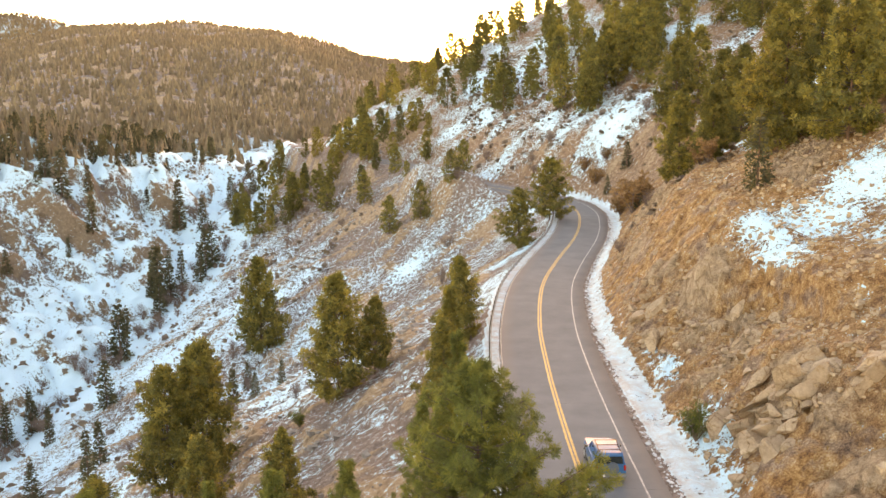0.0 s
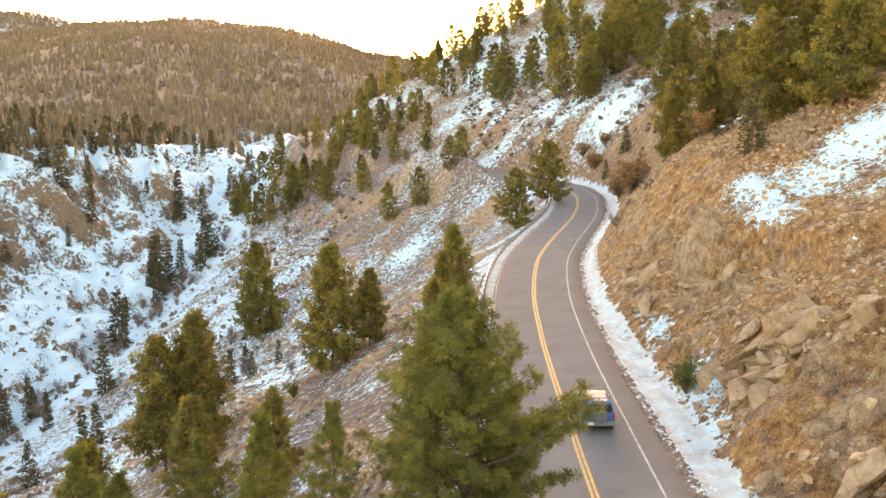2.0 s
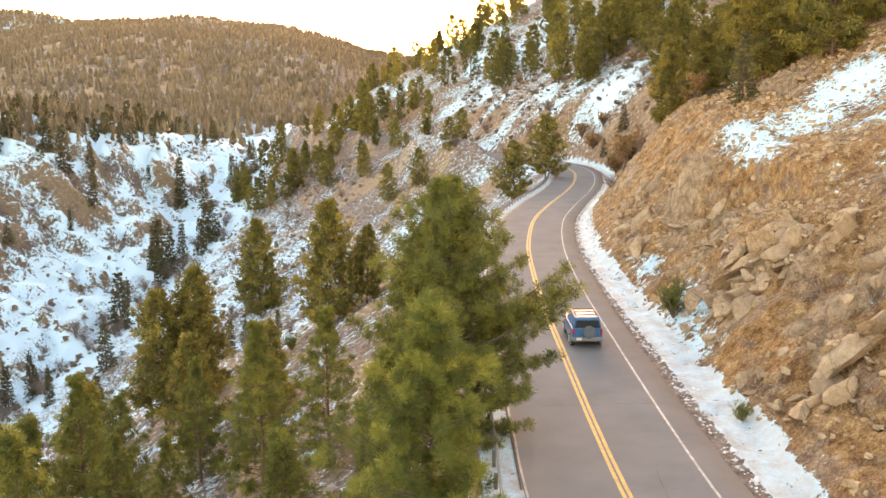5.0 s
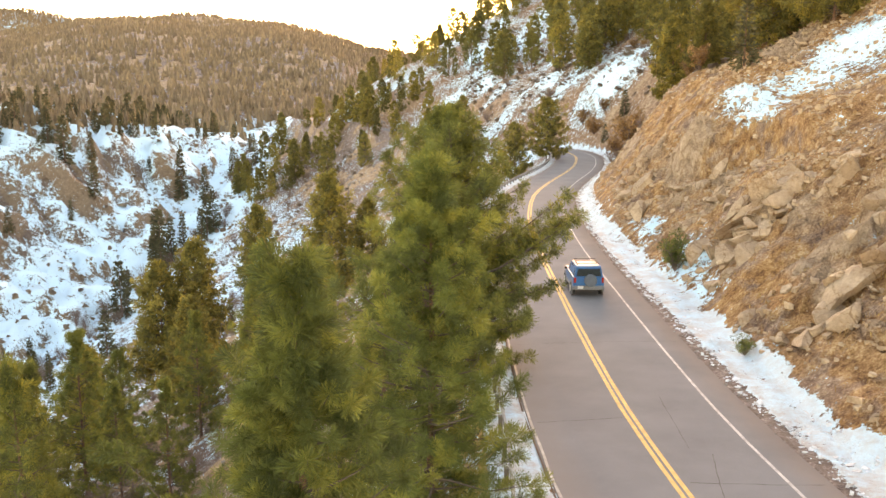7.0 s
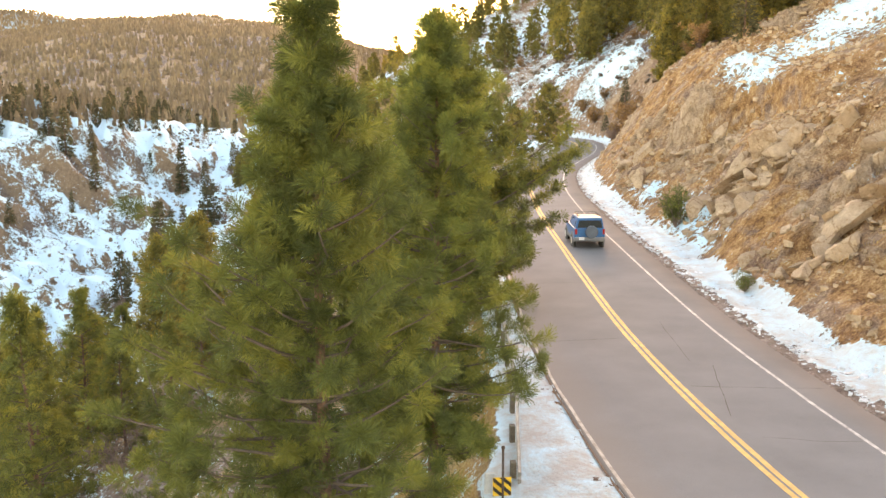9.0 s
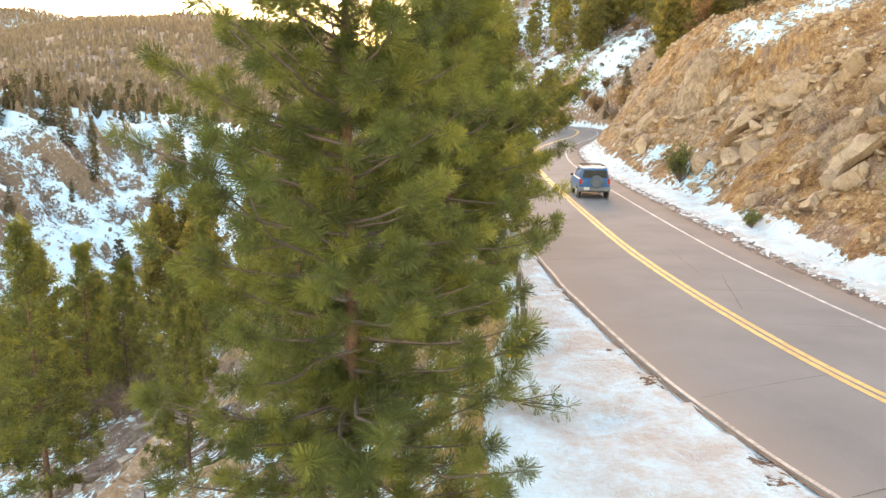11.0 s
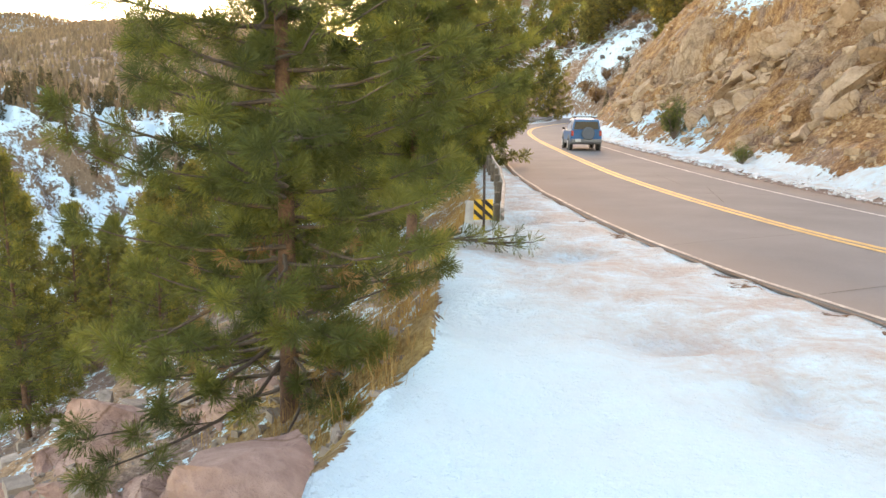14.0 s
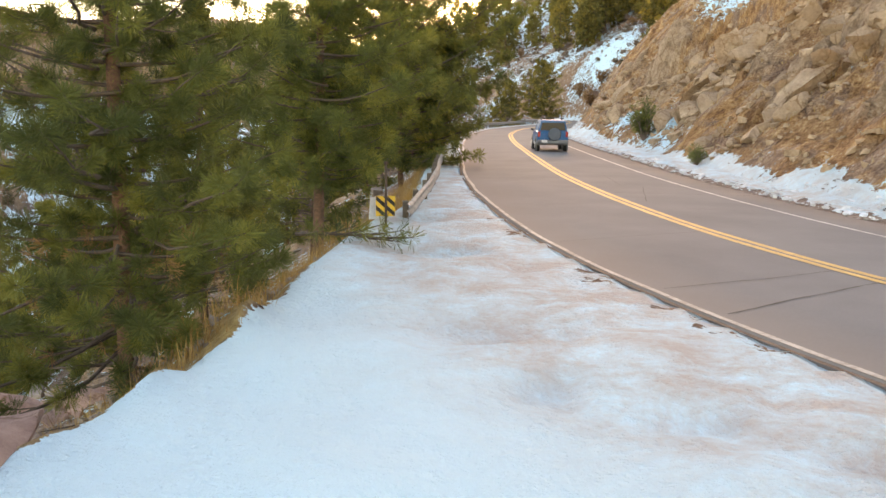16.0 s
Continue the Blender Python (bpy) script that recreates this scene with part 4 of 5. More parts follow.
def grove(name, label, places, seed, low, high, material):
    """Pines past counting, far off: full crowns on trunks, joined."""
    rng = np.random.default_rng(seed)
    crowns, trunks = Soup(), Soup()
    kinds = [[(np.concatenate(p.v), np.concatenate(p.f)) for p in (made[0], made[2])] for made in LIGHT]
    for x, y, z in places:
        size, turn, shade = rng.uniform(low, high) / 10, rng.random() * 6.283, rng.random()
        c, sn = math.cos(turn) * size, math.sin(turn) * size
        spin = np.array([[c, sn, 0], [-sn, c, 0], [0, 0, size]])
        for soup, (v, f) in zip((trunks, crowns), kinds[int(rng.integers(len(kinds)))]):
            soup.add(v @ spin + (x, y, z - 0.2), f, shade)
    ob = tagged(new(name, crowns.mesh(name, material)), label, "forest", kind="stuff")
    part("trunks", trunks.mesh("trunks", BARK), ob)
    return ob


# the wood's lower edge above the ledges, and the woods along the spur
x, y, z, rng = scatter(1400, (-260, -75, 170, 410), 84, lambda x, y, z, d, w: np.where((w > 8) & (d < -20) & (z < 6), ramp(z, -12, 2), 0))
grove("wood_edge", "brown-green pines at the wood's lower edge", list(zip(x, y, z))[:230], 184, 4.5, 9, NEEDLE_DARK)
x, y, z, rng = scatter(1500, (-45, 110, 240, 430), 82, lambda x, y, z, d, w: np.where(d > 26, 0.5, 0))
grove("spur_wood", "sun-gilded green pines along the spur crest", list(zip(x, y, z))[:190], 182, 8, 14, NEEDLE_SUN_GOLD)
x, y, z, rng = scatter(700, (-75, -4, 218, 345), 86, lambda x, y, z, d, w: np.where(((d < -7) & (d > -45)) | ((d > 6) & (d < 20) & (y > 265)), 0.32 * ramp(y, 215, 300), 0))
grove("slope_wood", "sun-gilded olive pines scattered over the scree past the bend", list(zip(x, y, z))[:60], 186, 6, 11, NEEDLE_SUN_GOLD)


def woods(name, label, box, count, seed, keep, low, high, material, slim=(0.2, 0.34), tiers=((0.05, 0.68, 1.0), (0.42, 1.0, 0.62)), ragged=0.07):
    """Distant woods: every tree a ragged cone of a few boughs."""
    x, y, z, rng = scatter(count, box, seed, keep)
    n = len(x)
    tall = rng.uniform(low, high, n)
    wide = tall * rng.uniform(*slim, n)
    vs, fs = [], []
    for tier, (z0, z1, r) in enumerate(tiers):
        ang = rng.random(n)[:, None] * 6.28 + np.arange(5) * 1.2566
        rr = wide[:, None] * r * rng.uniform(0.7, 1.25, (n, 5))
        ring = np.stack([x[:, None] + rr * np.cos(ang), y[:, None] + rr * np.sin(ang), (z + tall * z0)[:, None] + tall[:, None] * rng.uniform(-ragged, ragged, (n, 5))], -1)
        tip = np.stack([x + rng.normal(0, 0.4 * ragged, n) * tall, y, z + tall * z1], -1)[:, None]
        vs.append(np.concatenate([ring, tip], 1))
    v = np.concatenate(vs, 1)
    i = np.arange(n)[:, None, None] * 6 * len(tiers) + np.array([[t * 6 + k, t * 6 + (k + 1) % 5, t * 6 + 5] for t in range(len(tiers)) for k in range(5)])[None]
    ob = new(name, mesh_from(name, v.reshape(-1, 3), i.reshape(-1, 3), material))
    return tagged(ob, label, "forest", kind="stuff")


woods("rim_forest", "brown-green conifer wood, paled by haze, above the snowy valley side", (-340, -75, 150, 420), 14000, 85,
      lambda x, y, z, d, w: np.where((w > 12) & (d < -20), ramp(z, -4, 3), 0), 3.0, 6.2, HAZED_FOREST, (0.16, 0.26), tiers=((0.05, 0.55, 1.0), (0.3, 0.8, 0.75), (0.58, 1.0, 0.48)))
woods("far_forest", "dense brown-green conifer forest, paled by haze, covering the distant hills", (-1250, 500, 390, 1700), 112000, 87,
      lambda x, y, z, d, w: np.where((abs(x / y) < 0.75) & ((d < -30) | (d > 15)), np.where(y < 560, 0.95, 0.62 + 0.35 * fbm(x, y, 60, 2, 95)) * np.where(y > 1000, 0.6, 1.0), 0), 3.5, 8.4, HAZED_FOREST, (0.2, 0.33))

BUSHY = ((0.1, 0.75, 0.9), (0.55, 0.8, 0.8))
woods("valley_thicket", "low brown brush and saplings over the snowy valley side", (-270, -10, 70, 400), 30000, 89,
      lambda x, y, z, d, w: np.where((d < -14) & (w > -60), 0.10 + 0.35 * np.clip(fbm(x, y, 16, 3, 97), 0, 1) + 0.25 * (abs(w) < 6) + 0.3 * ramp(y, 300, 390), 0), 0.25, 1.3, THICKET, (0.5, 1.1), BUSHY, 0.4)
woods("hill_thicket", "low rusty brush on the rocky hill above the bend", (5, 90, 95, 340), 9000, 99,
      lambda x, y, z, d, w: np.where((d > 8) & (d < 60), 0.12 + 0.7 * np.clip(fbm(x, y, 12, 3, 101), 0, 1), 0), 0.25, 1.3, THICKET, (0.5, 1.1), BUSHY, 0.4)
woods("ridge_forest", "thin dark wood, paled by haze, on the far snowy ridge", (-1300, -800, 2000, 2420), 9000, 103, lambda x, y, z, d, w: np.where(x / y < -0.385, 0.4 + 0.5 * fbm(x, y, 60, 2, 105), 0), 7, 13, HAZED_FOREST)
# ---------------------------------------------------------------- stones
def stone_mesh(name, seed, detail, cuts, material, rough=0.06):
    """A block of granite: a ball cut flat by many planes and roughened."""
    rng = np.random.default_rng(seed)
    bm = bmesh.new()
    bmesh.ops.create_icosphere(bm, subdivisions=detail, radius=1.0)
    v = np.array([p.co for p in bm.verts])
    for _ in range(cuts):
        a = rng.normal(size=3)
        a /= np.linalg.norm(a)
        over = v @ a - rng.uniform(0.25, 0.62)
        v = v - np.maximum(over, 0)[:, None] * a * 0.96
    v += rough * np.array([noise.noise_vector(Vector(p) * 2.3 + Vector((seed, 0, 0))) for p in v])
    v /= abs(v).max(0)
    for p, c in zip(bm.verts, v):
        p.co = c
    me = bpy.data.meshes.new(name)
    bm.to_mesh(me)
    bm.free()
    me.materials.append(material)
    return me


LEDGES = [stone_mesh("ledge", 140 + k, 3, 12, LEDGE_ROCK, 0.12) for k in range(6)]
STONES = [stone_mesh("boulder", 100 + k, 3, 10, ROCK, 0.07) for k in range(10)]
rock_rng = np.random.default_rng(5)


def boulder(x, y, sx, sy, sz, sink=0.35, tilt=25, label="angular tan granite boulder in the cut bank", group="bank boulders", mesh=None, turn=None):
    me = mesh or STONES[int(rock_rng.integers(len(STONES)))]
    ob = new("boulder", me)
    turn = rock_rng.uniform(0, 360) if turn is None else turn
    ob.matrix_basis = pose(x, y, height(x, y) + sz * (0.5 - sink), rock_rng.uniform(-tilt, tilt), rock_rng.uniform(-tilt, tilt), turn) @ Matrix.Diagonal((sx / 2, sy / 2, sz / 2, 1))
    return tagged(ob, label, "boulder", group)


# the large outcrops of the bank
for x, y, sx, sy, sz in ((18.0, 48.4, 1.8, 1.3, 4.6), (19.0, 46.8, 2.4, 1.6, 3.2), (21.6, 42.6, 1.6, 1.1, 3.2), (17.6, 45.6, 2.4, 1.5, 1.7), (17.4, 32.8, 3.2, 1.7, 1.5), (18.9, 33.4, 2.4, 1.3, 1.4), (16.0, 66.8, 1.8, 1.4, 2.2)):
    boulder(x, y, sx, sy, sz, 0.52, 10, turn=rock_rng.uniform(10, 45))
# long slabs that lie along the slope
for x, y, sx, sy, sz, turn in ((18.6, 47.9, 5.2, 1.7, 1.5, -14), (19.9, 45.7, 3.2, 1.7, 1.3, 10), (21.7, 43.1, 2.8, 1.5, 1.3, -8), (17.5, 33.0, 3.6, 1.8, 1.3, 22), (18.8, 50.6, 2.8, 1.3, 1.1, -20), (16.4, 31.0, 2.2, 1.4, 1.0, 5), (20.6, 61.2, 2.6, 1.1, 1.1, 15), (17.2, 70.2, 2.8, 1.5, 1.2, -10)):
    ob = new("boulder", STONES[int(rock_rng.integers(len(STONES)))])
    ob.matrix_basis = pose(x, y, height(x, y) + 0.12, rock_rng.uniform(-8, 8), -41 + rock_rng.uniform(-5, 5), turn) @ Matrix.Diagonal((sx / 2, sy / 2, sz / 2, 1))
    tagged(ob, "long pale granite slab lying along the dry bank", "boulder", "bank boulders")
for x, y, reach, count, size in ((18.5, 47.2, 2.6, 22, 1.5), (20.0, 45.8, 1.6, 8, 1.2), (21.4, 42.8, 1.0, 5, 1.3), (18.4, 43.2, 1.6, 8, 1.0), (17.2, 32.8, 2.2, 12, 1.15), (19.6, 31.2, 1.6, 7, 1.0), (15.6, 36.2, 1.2, 5, 0.7), (22.4, 38.8, 1.8, 8, 1.1), (16.2, 67.6, 1.8, 9, 1.1), (17.6, 74.2, 1.8, 8, 1.1), (19.5, 56.5, 1.8, 8, 0.9)):
    for _ in range(count):
        a, b, s = x + rock_rng.normal(0, reach * 0.5), y + rock_rng.normal(0, reach * 0.5), size * rock_rng.uniform(0.5, 1.5)
        boulder(a, b, s * rock_rng.uniform(1.0, 1.9), s * rock_rng.uniform(0.7, 1.1), s * rock_rng.uniform(0.6, 1.1), 0.60, 16, turn=rock_rng.uniform(0, 55))
x, y, z, rng = scatter(3000, (11, 30, 8, 85), 201, lambda x, y, z, d, w: np.where((d > 7.4) & (d < 26), (0.04 + 0.5 * np.clip(fbm(x, y, 9, 3, 203), 0, 1)) * np.where(d < 17, 1, 0.4), 0))
for a, b in zip(x[:105], y[:105]):
    s = 0.3 + 0.9 * rng.random() ** 2.2
    boulder(a, b, s * rng.uniform(0.8, 1.8), s * rng.uniform(0.7, 1.2), s * rng.uniform(0.45, 0.9), 0.5)
# blocks on the slope under the road
x, y, z, rng = scatter(2500, (-60, 2, 12, 190), 205, lambda x, y, z, d, w: np.where((d < np.where(y < 26, -12.5, -8)), 0.05 + 0.35 * np.clip(fbm(x, y, 12, 3, 207), 0, 1), 0))
for a, b in zip(x[:42], y[:42]):
    s = 0.5 + 1.8 * rng.random() ** 2
    boulder(a, b, s * rng.uniform(0.8, 1.5), s * rng.uniform(0.7, 1.2), s * rng.uniform(0.5, 0.9), 0.36, label="grey granite block on the snowy scree slope", group="slope boulders", mesh=LEDGES[int(rng.integers(6))])
# outcrops among the valley snow
x, y, z, rng = scatter(2500, (-190, -70, 120, 380), 209, lambda x, y, z, d, w: np.where(w > 4, 0.03 + 0.4 * np.clip(fbm(x, y, 24, 3, 211), 0, 1), 0))
for a, b in zip(x[:45], y[:45]):
    s = 2.0 + 5.0 * rng.random() ** 2
    boulder(a, b, s * rng.uniform(1.2, 2.2), s * rng.uniform(0.7, 1.1), s * rng.uniform(0.35, 0.7), 0.5, 14, label="grey-brown granite ledge capped with valley snow", group="valley outcrops", mesh=LEDGES[int(rng.integers(6))], turn=rng.uniform(-40, 40))


def rubble(name, label, box, count, seed, keep, low, high, material):
    """Loose stones, too many to count: jittered blocks."""
    base = np.array([(a, b, c) for a in (-0.7, 0.7) for b in (-0.7, 0.7) for c in (-0.7, 0.7)])
    tri = np.array([(0, 1, 3), (0, 3, 2), (4, 6, 7), (4, 7, 5), (0, 4, 5), (0, 5, 1), (2, 3, 7), (2, 7, 6), (0, 2, 6), (0, 6, 4), (1, 5, 7), (1, 7, 3)])
    x, y, z, rng = scatter(count, box, seed, keep)
    n = len(x)
    s = low + (high - low) * rng.random(n) ** 3
    v = base[None] * rng.uniform(0.55, 1.15, (n, len(base), 1)) * s[:, None, None] * rng.uniform(0.55, 1.2, (n, 1, 3))
    v[..., 2] *= 0.75
    ca, sa = np.cos(rng.random(n) * 6.28)[:, None], np.sin(rng.random(n) * 6.28)[:, None]
    v = np.stack([v[..., 0] * ca - v[..., 1] * sa, v[..., 0] * sa + v[..., 1] * ca, v[..., 2] + 0.25 * v[..., 0]], -1)
    v += np.stack([x, y, z + 0.12 * s], 1)[:, None]
    f = tri[None] + (np.arange(n) * len(base))[:, None, None]
    return tagged(new(name, mesh_from(name, v.reshape(-1, 3), f.reshape(-1, 3), material)), label, "rubble", kind="stuff")


RUBBLE = mottled("rubble", (0.25, 0.155, 0.093), (0.60, 0.43, 0.28), 1.5, 0.95, 0.5, 0.03, 6, "island")
GREY_RUBBLE = mottled("grey_rubble", (0.14, 0.115, 0.10), (0.42, 0.36, 0.31), 1.5, 0.95, 0.5, 0.03, 6, "island")
rubble("bank_rubble", "loose tan stones strewn over the dry bank", (11, 40, 5, 120), 52000, 221, lambda x, y, z, d, w: np.where((d > 7.0) & (d < 30), 0.25 + 0.6 * fbm(x, y, 7, 3, 223), 0), 0.04, 0.31, RUBBLE)
rubble("slope_rubble", "grey scree stones on the slope under the road", (-75, 4, 8, 300), 34000, 225, lambda x, y, z, d, w: np.where((d < np.where(y < 26, -11.5, -7.2)) & (w < -8), 0.35 + 0.6 * fbm(x, y, 14, 3, 227), 0), 0.08, 0.55, GREY_RUBBLE)
rubble("spur_rubble", "pinkish scree on the spur beyond the bend", (-40, 70, 180, 340), 9000, 229, lambda x, y, z, d, w: np.where((d > 7) & (d < 60), 0.35 + 0.6 * fbm(x, y, 14, 3, 231), 0), 0.15, 0.8, GREY_RUBBLE)

CLOD = mottled("snow_clods", (0.37, 0.34, 0.325), (0.72, 0.79, 0.84), 1.1, 0.85, 0.4, 0.03, 6)
rubble("berm_clods", "clods of dirty ploughed snow along the gutter", (9, 32, 4, 150), 70000, 233, lambda x, y, z, d, w: np.where((d > 4.75) & (d < 6.6), 0.9, 0), 0.04, 0.17, CLOD)
rubble("gutter_gravel", "pinkish gravel between asphalt and ploughed snow", (9, 32, 4, 120), 30000, 235, lambda x, y, z, d, w: np.where((d > 4.5) & (d < 7.2), 0.75 - 0.1 * abs(d - 4.8), 0), 0.02, 0.09, GREY_RUBBLE)
rubble("verge_rubble", "pinkish stones below the lay-by edge", (-8, 1.5, -1, 14), 6000, 237, lambda x, y, z, d, w: np.where(d < np.interp(y, [-5, 2.5, 4.6, 9.3, 14.5], [-14, -10.6, -9.4, -8.1, -7.1]), 0.5, 0), 0.03, 0.13, GREY_RUBBLE)
# boulders at the edge of the lay-by
PINK = [stone_mesh("pink_boulder", 300 + k, 4, 22, PINK_ROCK, 0.09) for k in range(3)]
for x, y, sx, sy, sz, k in ((0.28, 1.55, 1.05, 2.1, 0.62, 0), (-1.5, 3.6, 0.8, 1.0, 0.5, 1), (-2.9, 5.6, 1.2, 1.0, 0.6, 2), (-0.1, 7.6, 0.8, 0.8, 0.6, 0), (-3.6, 8.4, 1.4, 1.1, 0.9, 1), (-1.2, 1.2, 0.7, 0.9, 0.55, 2), (-4.6, 11.5, 2.0, 1.6, 1.3, 0), (-0.85, 2.6, 0.7, 0.8, 0.5, 1)):
    boulder(x, y, sx, sy, sz, 0.33, 10, "weathered pink granite boulder at the lay-by edge", "lay-by boulders", PINK[k], 35 * k)

CHUNKS = [stone_mesh("pink_boulder", 320 + k, 3, 16, PINK_ROCK, 0.10) for k in range(5)]
x, y, z, rng = scatter(900, (-8, -0.6, 1.5, 12), 301, lambda x, y, z, d, w: np.where((d < np.interp(y, [2.5, 4.6, 9.3, 14.5], [-11.6, -10.6, -9.6, -8.6])) & (np.hypot(x + 0.45, y - 6.4) > 1.0), 0.3 + 0.5 * fbm(x, y, 4, 2, 303), 0))
for k, (a, b) in enumerate(zip(x[:70], y[:70])):
    q = 0.25 + 0.85 * rng.random() ** 2
    boulder(a, b, q * rng.uniform(1.0, 1.7), q * rng.uniform(0.8, 1.2), q * rng.uniform(0.6, 0.95), 0.4, 25, "broken pinkish granite block below the lay-by edge", "lay-by rocks", CHUNKS[k % 5], rng.uniform(0, 360))


# ---------------------------------------------------------------- grass and shrubs
def blades(name, label, box, count, seed, keep, low, high, width, bunch=9):
    x, y, z, rng = scatter(count, box, seed, keep)
    n = len(x)
    bx, by = x[:, None] + rng.normal(0, 0.09, (n, bunch)), y[:, None] + rng.normal(0, 0.09, (n, bunch))
    tall = (low + (high - low) * rng.random(n) ** 1.5)[:, None] * rng.uniform(0.6, 1.1, (n, bunch))
    ang = rng.random((n, bunch)) * 6.283
    bend = tall * rng.uniform(0.1, 0.85, (n, bunch))
    base = np.stack([bx, by, np.repeat(z[:, None] - 0.04, bunch, 1)], -1)
    side = np.stack([np.cos(ang + 1.3), np.sin(ang + 1.3), 0 * ang], -1) * width / 2
    out = np.stack([np.cos(ang), np.sin(ang), 0 * ang], -1)
    midp = base + out * (bend * 0.3)[..., None] + np.array([0, 0, 1.0]) * (tall * 0.6)[..., None]
    tip = base + out * bend[..., None] + np.array([0, 0, 1.0]) * tall[..., None]
    v = np.stack([base - side, base + side, midp + side * 0.7, midp - side * 0.7, tip], -2).reshape(-1, 3)
    k = np.arange(n * bunch)[:, None, None] * 5 + np.array([[0, 1, 2], [0, 2, 3], [3, 2, 4]])[None]
    return tagged(new(name, mesh_from(name, v, k.reshape(-1, 3), STRAW)), label, "grass", kind="stuff")


blades("verge_grass", "tall dry straw-coloured grass along the lay-by", (-4, 3.5, 3.6, 34), 11000, 241, lambda x, y, z, d, w: np.where((d < np.interp(y, [2.5, 4.6, 9.3, 14.5, 17, 20, 24], [-10.4, -9.2, -7.9, -6.75, -6.0, -5.45, -5.1]) - 0.12) & (d > -13), 0.75, 0) * np.exp(-np.maximum(0, np.interp(y, [2.5, 4.6, 9.3, 14.5, 17, 20, 24], [-10.4, -9.2, -7.9, -6.75, -6.0, -5.45, -5.1]) - d) * 0.9), 0.15, 0.6, 0.008, 9)
blades("bank_grass", "short dry grass tufts on the bank", (11, 45, 8, 110), 6500, 243, lambda x, y, z, d, w: np.where((d > 7.2) & (d < 30), 0.3 + 0.5 * fbm(x, y, 6, 2, 245), 0), 0.12, 0.35, 0.03, 6)


def shrub_meshes(seed, tall, wide, stems, leaf, size, needles, width):
    rng = np.random.default_rng(seed)
    wood, leaves = Soup(), Soup()
    places, ways = [], []
    for k in range(stems):
        phi, lean = rng.random() * 6.283, rng.uniform(0.1, 1.0)
        s = np.linspace(0, 1, 5)[:, None]
        end = np.array([math.cos(phi) * wide * lean, math.sin(phi) * wide * lean, tall * rng.uniform(0.6, 1.0) * (1 - 0.35 * lean)])
        line = s * end + np.sin(s * 3.1) * np.array([0, 0, 0.12 * tall]) + rng.normal(0, 0.03 * wide, (5, 3)) * s
        tube(wood, line[::2], (0.022, 0.014, 0.006), 3)
        for j in range(4):
            p = line[1 + j % 4]
            q = p + rng.normal(0, 0.3, 3) * wide * 0.6 + (0, 0, 0.14 * tall)
            tube(wood, [p, q], [0.010, 0.005], 3)
            places += [q, (p + q) / 2]
            ways += [q - p, q - p + rng.normal(0, 0.1, 3)]
    if leaf:
        tufts(leaves, rng, np.array(places), np.array(ways), np.full(len(places), size), needles, width, 1.5)
    return wood, leaves


def shrub_kind(seed, leaf, **how):
    w, v = shrub_meshes(seed, leaf=bool(leaf), **how)
    made = [w.mesh("brushwood", BRUSH, False)]
    if leaf:
        made.append(v.mesh("foliage", leaf))
    return made


BRUSH = mottled("brush", (0.10, 0.065, 0.055), (0.26, 0.18, 0.15), 5, 0.95, 0.3, 0.01)
BARE = [shrub_kind(400 + k, BRUSH, tall=1.5, wide=1.1, stems=14, size=0.34, needles=6, width=0.022) for k in range(3)]
RUST = [shrub_kind(410 + k, DRY, tall=1.6, wide=1.0, stems=16, size=0.24, needles=8, width=0.07) for k in range(2)]
GREEN = [shrub_kind(420, NEEDLE, tall=1.2, wide=0.7, stems=20, size=0.2, needles=14, width=0.02)]


def bush(kind, x, y, size, label, group, pick=0):
    ob = thing("shrub", label, "shrub", group, stand(x, y, 0.05, tree_rng.uniform(0, 360), size))
    for me in kind[pick % len(kind)]:
        part(me.name.split(".")[0], me, ob)
    return ob


x, y, z, rng = scatter(1500, (-80, 3, 15, 300), 251, lambda x, y, z, d, w: np.where((d < -8) & (w < 4), 0.06 + 0.3 * np.clip(fbm(x, y, 18, 2, 253), 0, 1) + 0.25 * (abs(w + 3) < 6), 0))
for k, (a, b) in enumerate(zip(x[:110], y[:110])):
    bush(BARE, a, b, rng.uniform(0.8, 1.9), "bare reddish-brown shrub on the slope", "bare shrubs", k)
x, y, z, rng = scatter(500, (10, 70, 90, 300), 255, lambda x, y, z, d, w: np.where((d > 7) & (d < 40), 0.2, 0))
for k, (a, b) in enumerate(zip(x[:40], y[:40])):
    bush(RUST if k % 3 == 0 else BARE, a, b, rng.uniform(0.9, 1.8), "rusty dry shrub on the hillside", "hillside shrubs", k)
for x, y, s in ((29.7, 140, 3.6), (31.0, 144, 3.0), (29.8, 150, 2.2), (30.2, 178, 2.2), (29.0, 186, 2.0)):
    bush(RUST, x, y, s, "rust-brown withered oak shrub beside the bend", "withered shrubs")
x, y, z, rng = scatter(900, (-120, -50, 110, 400), 257, lambda x, y, z, d, w: np.where(abs(w) < 7, 0.5, 0))
for k, (a, b) in enumerate(zip(x[:60], y[:60])):
    bush(BARE, a, b, rng.uniform(1.6, 3.0), "bare purple-brown brush along the gully", "gully brush", k)
bush(GREEN, 14.9, 50.2, 1.9, "small yellow-green juniper bush in the gutter snow", "gutter bushes")
bush(GREEN, 13.9, 34.2, 0.75, "small grey-green bush in the gutter snow", "gutter bushes")
bush(GREEN, -15.1, 82.4, 1.4, "small yellow-green juniper bush on scree", "gutter bushes")
